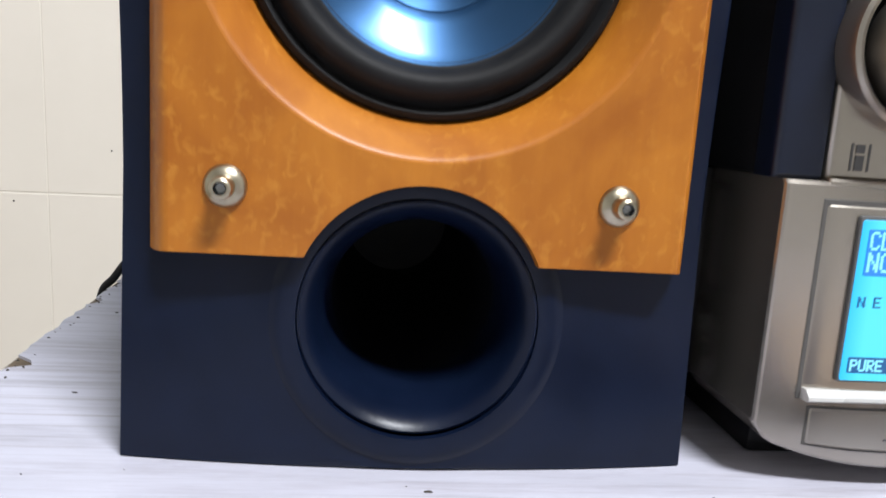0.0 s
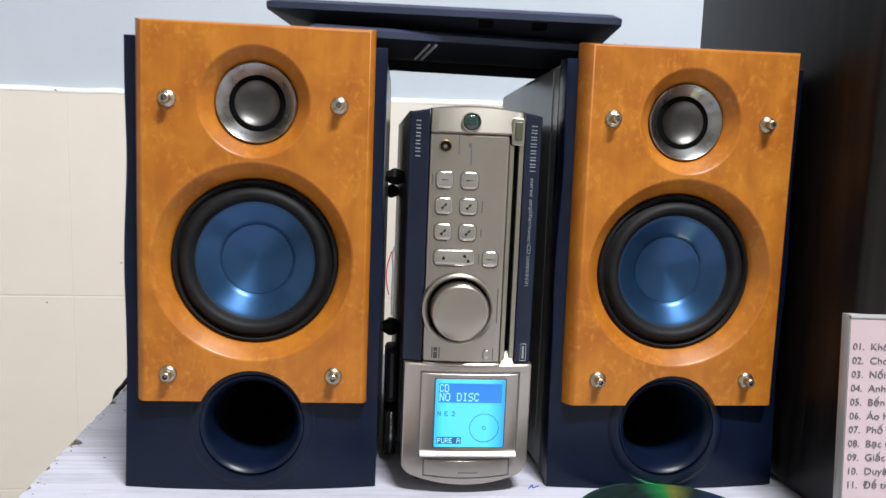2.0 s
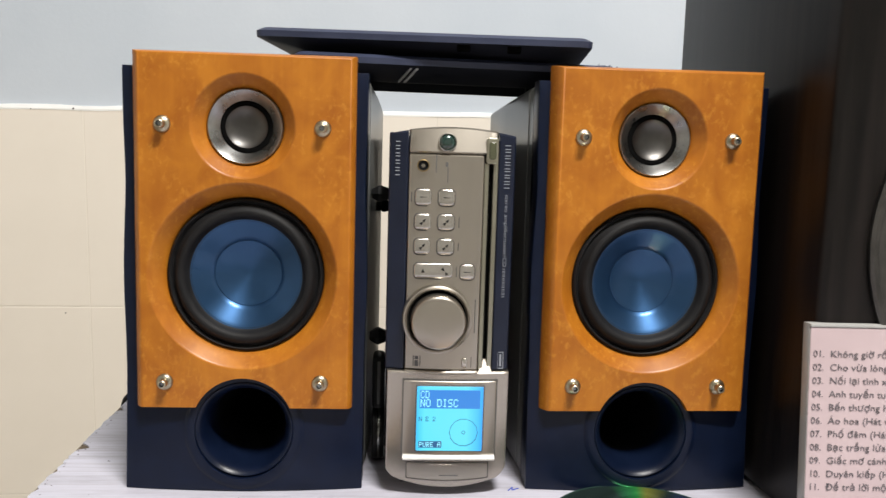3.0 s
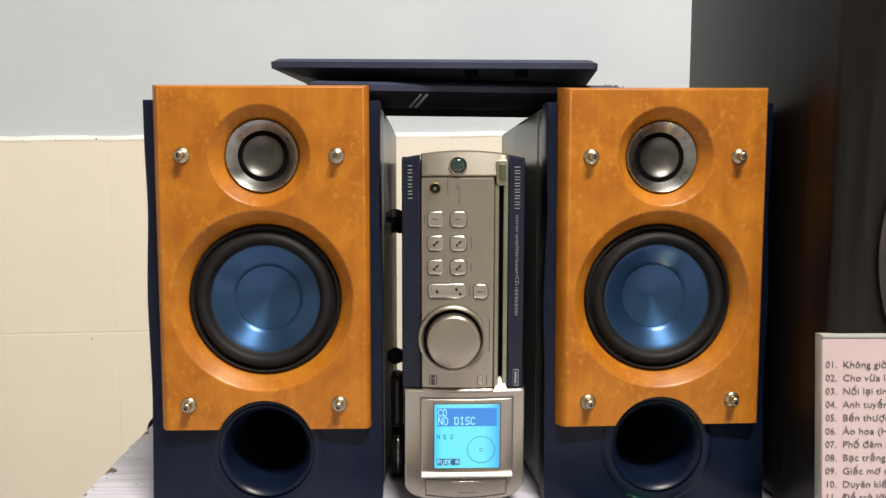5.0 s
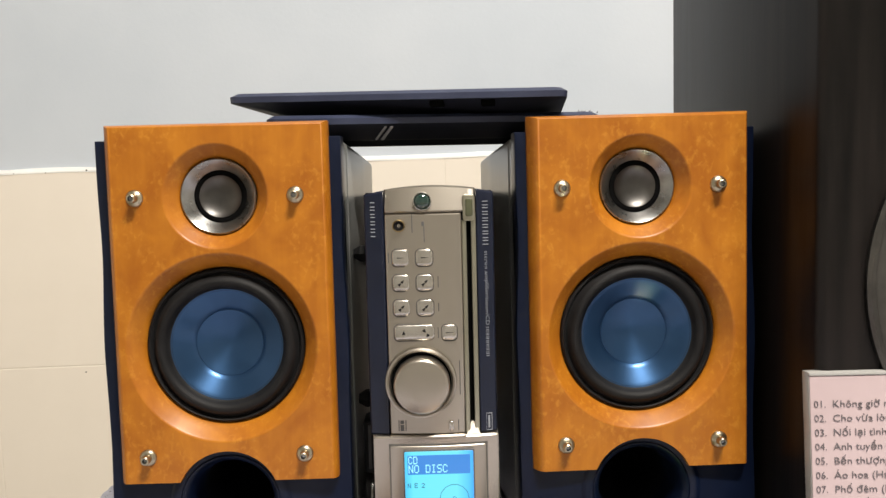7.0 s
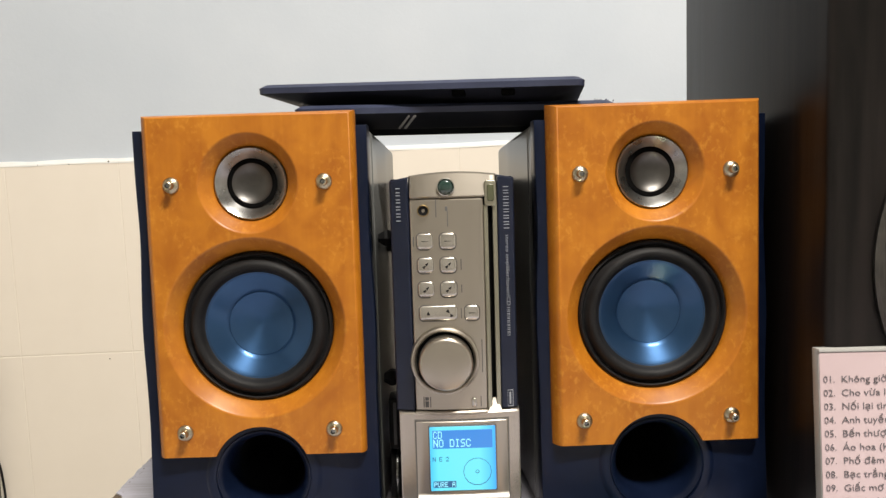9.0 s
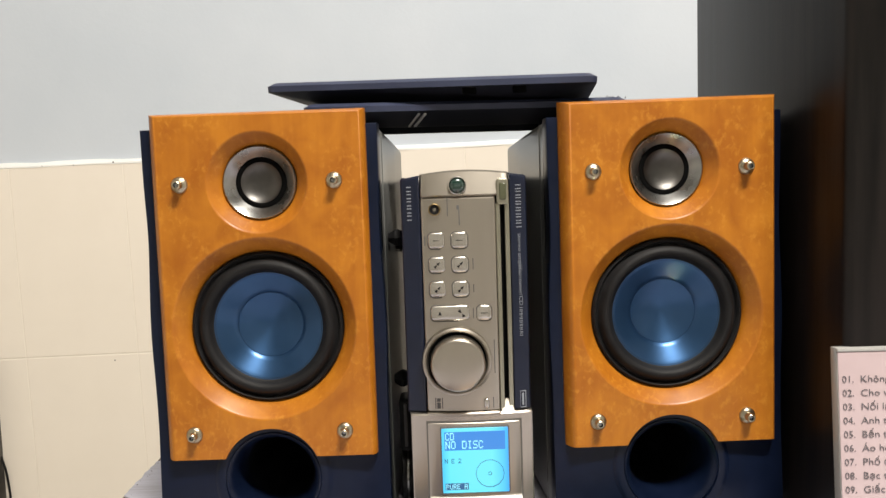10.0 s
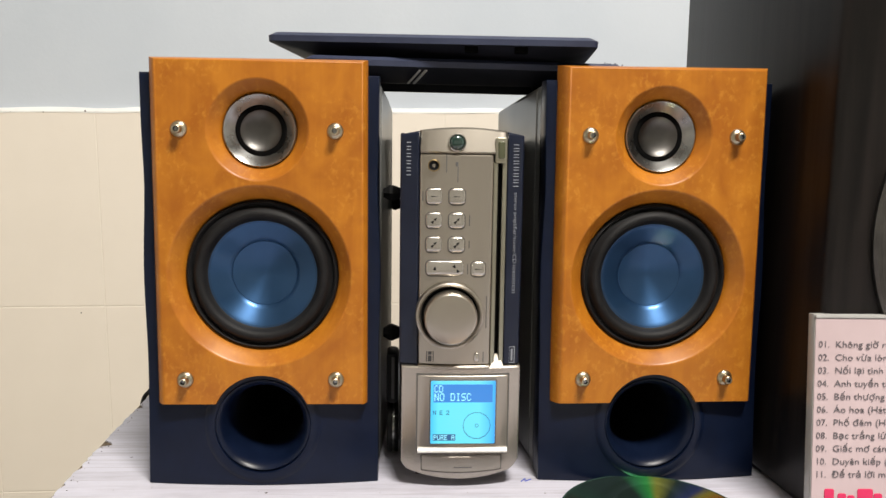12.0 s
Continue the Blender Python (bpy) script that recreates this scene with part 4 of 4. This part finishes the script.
fray = bmesh.new()
rng = random.Random(8)
for k in range(14):
    x, y = 0.098 + 0.0012 * k * rng.uniform(0.6, 1.0), -0.064 + rng.uniform(-0.002, 0.003)
    h, w = rng.uniform(0.0004, 0.0015), rng.uniform(0.0004, 0.0009)
    loops([[(x - w, y - w, 0.0142), (x + w, y - w, 0.0142), (x + w, y + w, 0.0142), (x - w, y + w, 0.0142)], [(x - w * 0.2 + 0.0004, y, 0.0150 + h), (x + w * 0.2 + 0.0004, y, 0.0150 + h), (x + w * 0.2 + 0.0004, y + w * 0.3, 0.0150 + h), (x - w * 0.2 + 0.0004, y + w * 0.3, 0.0150 + h)]], bm=fray)
part("frayed_rim", fray, M_NAVY_PLASTIC, low_grille, "frayed purple-navy rim", flat=True)

# ---- black tower cabinet ----
tower = thing("tower_loudspeaker", pose(0.4935, 0.0795, 0, 0, 0, 1.5), "tall glossy black wood-grain loudspeaker cabinet with metal driver ring", "loudspeaker")
part("cabinet", boxed(-0.1450, 0.1450, -0.1225, 0.1225, 0.0, 0.78, 0.006, 3), M_ASH, tower, "glossy black wood-grain cabinet")
big = part("driver_ring", lathe([(0.1190, 0.003), (0.1190, -0.0030), (0.1175, -0.0050), (0.1150, -0.0050), (0.1130, -0.0036), (0.0980, -0.0030), (0.0960, 0.0)], 0.0, 0.18, 120, -0.1225), M_DOME, tower, "dull metal driver ring")
part("driver_surround", lathe([(0.0962, -0.0012), (0.091, -0.006), (0.084, -0.0012), (0.06, -0.0006), (0.0, -0.0004)], 0.0, 0.18, 90, -0.1225), M_RUBBER, big, "black cone and surround")

# ---- disc case with a printed track list ----
case = thing("disc_case", pose(0.3435, -0.0600, 0.0, -5.0, 0, -1.5), "clear upright disc case with pink-white printed track list", "disc case")
CW, CH = 0.142, 0.1315
part("tray", boxed(0.0010, CW, 0.0, 0.0075, 0.0, CH, 0.0006), M_CLEAR, case, "clear plastic case")
part("insert_spine", boxed(0.0011, 0.0015, -0.0006, 0.0, 0.002, CH - 0.003, 0.0002), M_CLEAR, case, "ridged clear hinge edge")
paper = part("track_list", boxed(0.0016, CW - 0.003, -0.0010, -0.0001, 0.002, CH - 0.0026, 0.0), M_PAPER, case, "pink-white printed insert", flat=True)
part("case_lid", boxed(0.0012, CW, -0.0016, 0.0, CH - 0.0022, CH - 0.0004, 0.0003), M_CLEAR, case, "clear top edge")
TRACKS = ("01.  Không giờ rồi", "02.  Cho vừa lòng", "03.  Nối lại tình xưa", "04.  Anh tuyển tuyể", "05.  Bến thượng hả", "06.  Áo hoa (Hát vớ", "07.  Phố đêm (Hát v", "08.  Bạc trắng lửa h", "09.  Giấc mơ cánh", "10.  Duyên kiếp (Há", "11.  Để trả lời một c")
for k, body in enumerate(TRACKS):
    number, title = body.split("  ")
    lettering("track_number", number, 0.0058, pose(0.0033, -0.0013, 0.1113 - 0.00802 * k) @ FACE, M_TEXT, paper)
    lettering("track_title", title, 0.0058, pose(0.0137, -0.0013, 0.1113 - 0.00802 * k) @ FACE, M_TEXT, paper, stretch=1.12)
for k, (x, w, h) in enumerate(((0.0125, 0.0030, 0.010), (0.0205, 0.0026, 0.0075), (0.0262, 0.0022, 0.0065), (0.0350, 0.0048, 0.010), (0.0430, 0.0026, 0.0075))):
    part("red_mark", pad(x - w, x + w, 0.0110, 0.0125 + h * 1.15, 0.0012, -0.0016, -0.0009, 0.0001), M_RED, paper, "bold red mark", flat=True)

# ---- loose disc and flat case on the table ----
disc = thing("compact_disc", pose(0.2525, -0.0500, 0.0016, 1.0, 0, 0), "bare disc lying shiny side up on the table", "disc")


def flat_ring(r0, r1, z0, z1, seg=96):
    return loops([[(r * math.cos(2 * math.pi * k / seg), r * math.sin(2 * math.pi * k / seg), z) for k in range(seg)] for r, z in ((r0, z0), (r0, z1), (r1, z1), (r1, z0), (r0, z0))], cap_first=False, cap_last=False)


part("data_area", flat_ring(0.0230, 0.0585, 0.0, 0.0012), M_DISC, disc, "data area with painted rainbow sheen")
part("rim", flat_ring(0.0586, 0.0600, 0.0, 0.0012), M_HUB, disc, "dark rim")
part("hub", flat_ring(0.0075, 0.0229, 0.0, 0.0012), M_HUB, disc, "plastic hub with dark green reflection painted in")
flat = thing("flat_disc_case", pose(0.0610, -0.0538, 0.0, 0, 0, 4.0), "closed disc case with printed cover lying on the table", "disc case")
part("tray", boxed(0.0, 0.125, -0.142, 0.0, 0.0, 0.0100, 0.0006), M_BLACK, flat, "black plastic case")
for name, x0, x1, mat, note in (("cover_strip", 0.0020, 0.0200, M_STRIPBROWN, "brown printed strip"), ("cover_band", 0.0202, 0.0255, M_BLACK, "black printed band"), ("cover_picture", 0.0257, 0.0550, M_PHOTO, "dark purple-blue printed picture"), ("cover_line", 0.0552, 0.0580, M_BLUEPRINT, "blue printed line"), ("cover", 0.0582, 0.1225, M_BEIGE, "beige printed cover")):
    part(name, boxed(x0, x1, -0.140, -0.0012, 0.0101, 0.0106), mat, flat, note, flat=True)
for x, y, w, h, mat, note in ((0.1020, -0.0075, 0.0022, 0.0011, M_BLUEINK, "small blue mark"), (0.0930, -0.0100, 0.0007, 0.0040, M_FADED, "faded red mark"), (0.0760, -0.0080, 0.0020, 0.0006, M_FADED, "faded red mark")):
    part("cover_mark", boxed(x - w, x + w, y - h, y + h, 0.0106, 0.0108), mat, flat, note, flat=True)

# ---- cables, marks and wall details ----
tagged(part("speaker_cable", tube([(-0.060, 0.212, 0.030), (-0.100, 0.222, 0.026), (-0.128, 0.214, 0.017), (-0.141, 0.210, 0.003), (-0.149, 0.208, -0.016), (-0.152, 0.208, -0.10), (-0.150, 0.22, -0.40), (-0.16, 0.26, -0.745)], 0.0020), M_BLACK), "thin black cable hanging over the table edge", "cable")
tagged(part("wall_cable", tube([(-0.660, 0.743, -0.120), (-0.640, 0.743, -0.155), (-0.622, 0.743, -0.190), (-0.613, 0.743, -0.235), (-0.612, 0.743, -0.32), (-0.625, 0.744, -0.60), (-0.63, 0.744, -0.748)], 0.0018), M_BLACK), "thin black cable hanging on the tiled wall", "cable")
tagged(part("cable_duct", boxed(-0.680, -0.6205, 0.722, 0.7495, FLOOR_Z, -0.030, 0.003), M_DOME), "grey-brown upright duct on the tiled wall", "cable duct")
rng = random.Random(5)
flecks = bmesh.new()
for x, yy, s in ((-0.068, -0.019, 0.0022), (-0.100, -0.020, 0.0012), (-0.105, 0.056, 0.0011), (0.004, -0.006, 0.0016), (0.06, -0.03, 0.0008), (0.19, -0.01, 0.001), (-0.03, -0.03, 0.0007), (0.165, -0.02, 0.0012), (-0.122, 0.152, 0.0012)):
    n = 7
    a0 = rng.uniform(0, 6)
    s *= 0.7
    ring = [(x + s * rng.uniform(0.5, 1.2) * math.cos(a0 + 2 * math.pi * k / n), yy + 0.6 * s * rng.uniform(0.5, 1.2) * math.sin(a0 + 2 * math.pi * k / n)) for k in range(n)]
    loops([[(px, py, 0.00001) for px, py in ring], [(px, py, 0.0003) for px, py in ring]], bm=flecks)
for k in range(95):
    if k < 55:
        yy = rng.uniform(0.0, 0.31)
        x, s = TX0 - EDGE_LEAN * yy + 0.0030 + abs(rng.gauss(0, 0.0022)), rng.uniform(0.0002, 0.0007)
    else:
        x, yy, s = rng.uniform(-0.12, 0.33), rng.uniform(-0.13, 0.004), rng.uniform(0.0002, 0.0005)
    a0 = rng.uniform(0, 6)
    ring = [(x + s * rng.uniform(0.5, 1.3) * math.cos(a0 + 2 * math.pi * k2 / 5), yy + s * rng.uniform(0.5, 1.3) * math.sin(a0 + 2 * math.pi * k2 / 5)) for k2 in range(5)]
    loops([[(px, py, 0.00001) for px, py in ring], [(x + (px - x) * 0.6, yy + (py - yy) * 0.6, s * 0.7) for px, py in ring]], bm=flecks)
tagged(part("grit", flecks, M_LUG, flat=True), "dark grit and paint flecks on the tabletop", "grit", kind="stuff")
tagged(part("pen_mark", tube([(0.1765, 0.0085, 0.0002), (0.180, 0.0135, 0.0002), (0.1795, 0.0095, 0.0002), (0.184, 0.0125, 0.0002)], 0.00035, 6), M_BLUEINK), "blue ink squiggle on the white tabletop", "pen mark")
tagged(part("wall_scratch", tube([(0.1005, 0.7492, 0.058), (0.0945, 0.7492, 0.034), (0.0935, 0.7492, 0.012), (0.098, 0.7492, -0.012)], 0.0011, 6), M_RED), "thin red scribble on the cream tile", "pen mark")

specks = bmesh.new()
for x, z, r in ((-0.406, 0.2885, 0.0015), (-0.470, 0.2868, 0.0007), (-0.52, 0.2874, 0.0006), (-0.318, 0.030, 0.0011), (-0.43, -0.033, 0.0012)):
    y = WALL_Y - 0.0025 if 0.28 < z < 0.295 else (WALL_Y - 0.0018 if z < 0.28 else WALL_Y + 0.0075)
    lathe([(r, 0.0008), (r * 0.8, 0.0), (0.0, -0.0001)], x, z, 7, y, bm=specks)
tagged(part("wall_specks", specks, M_LUG, flat=True), "small dark specks and pits on the wall", "specks", kind="stuff").matrix_basis = WALL_LEAN

tagged(part("pencil_mark", tube([(0.1055, 0.7490, 0.066), (0.1020, 0.7490, 0.052), (0.1035, 0.7490, 0.030), (0.1030, 0.7490, -0.010), (0.1035, 0.7490, -0.045)], 0.0016, 6), M_PRINT), "grey pencil stroke on the cream tile", "pen mark")

# ---- wall tiles, one by one ----
tile_mesh = None
cols = range(-7, 13)
for row_i in range(-2, 1):
    z1 = TILE_TOP + row_i * TILE_H
    z0 = max(z1 - TILE_H + 0.0016, FLOOR_Z + 0.003)
    for c in cols:
        x0 = JOINT_X + c * TILE_W
        xa, xb = max(x0, X0 + 0.004), min(x0 + TILE_W - 0.0006, X1 - 0.004)
        if xb - xa < 0.01:
            continue
        if tile_mesh is None or z0 != tile_mesh[0] or abs((xb - xa) - (TILE_W - 0.0006)) > 1e-6:
            ob = part("tile", boxed(0, xb - xa, -0.003, 0.0, 0, z1 - z0 - (0.001 if row_i == 0 else 0), 0.0009, 2), M_TILE, wall_north, flat=True)
            if abs((xb - xa) - (TILE_W - 0.0006)) < 1e-6:
                tile_mesh = (z0, ob.data)
        else:
            ob = new("tile", tile_mesh[1])
            ob.parent = wall_north
        ob.location = (xa, WALL_Y + 0.0018, z0)
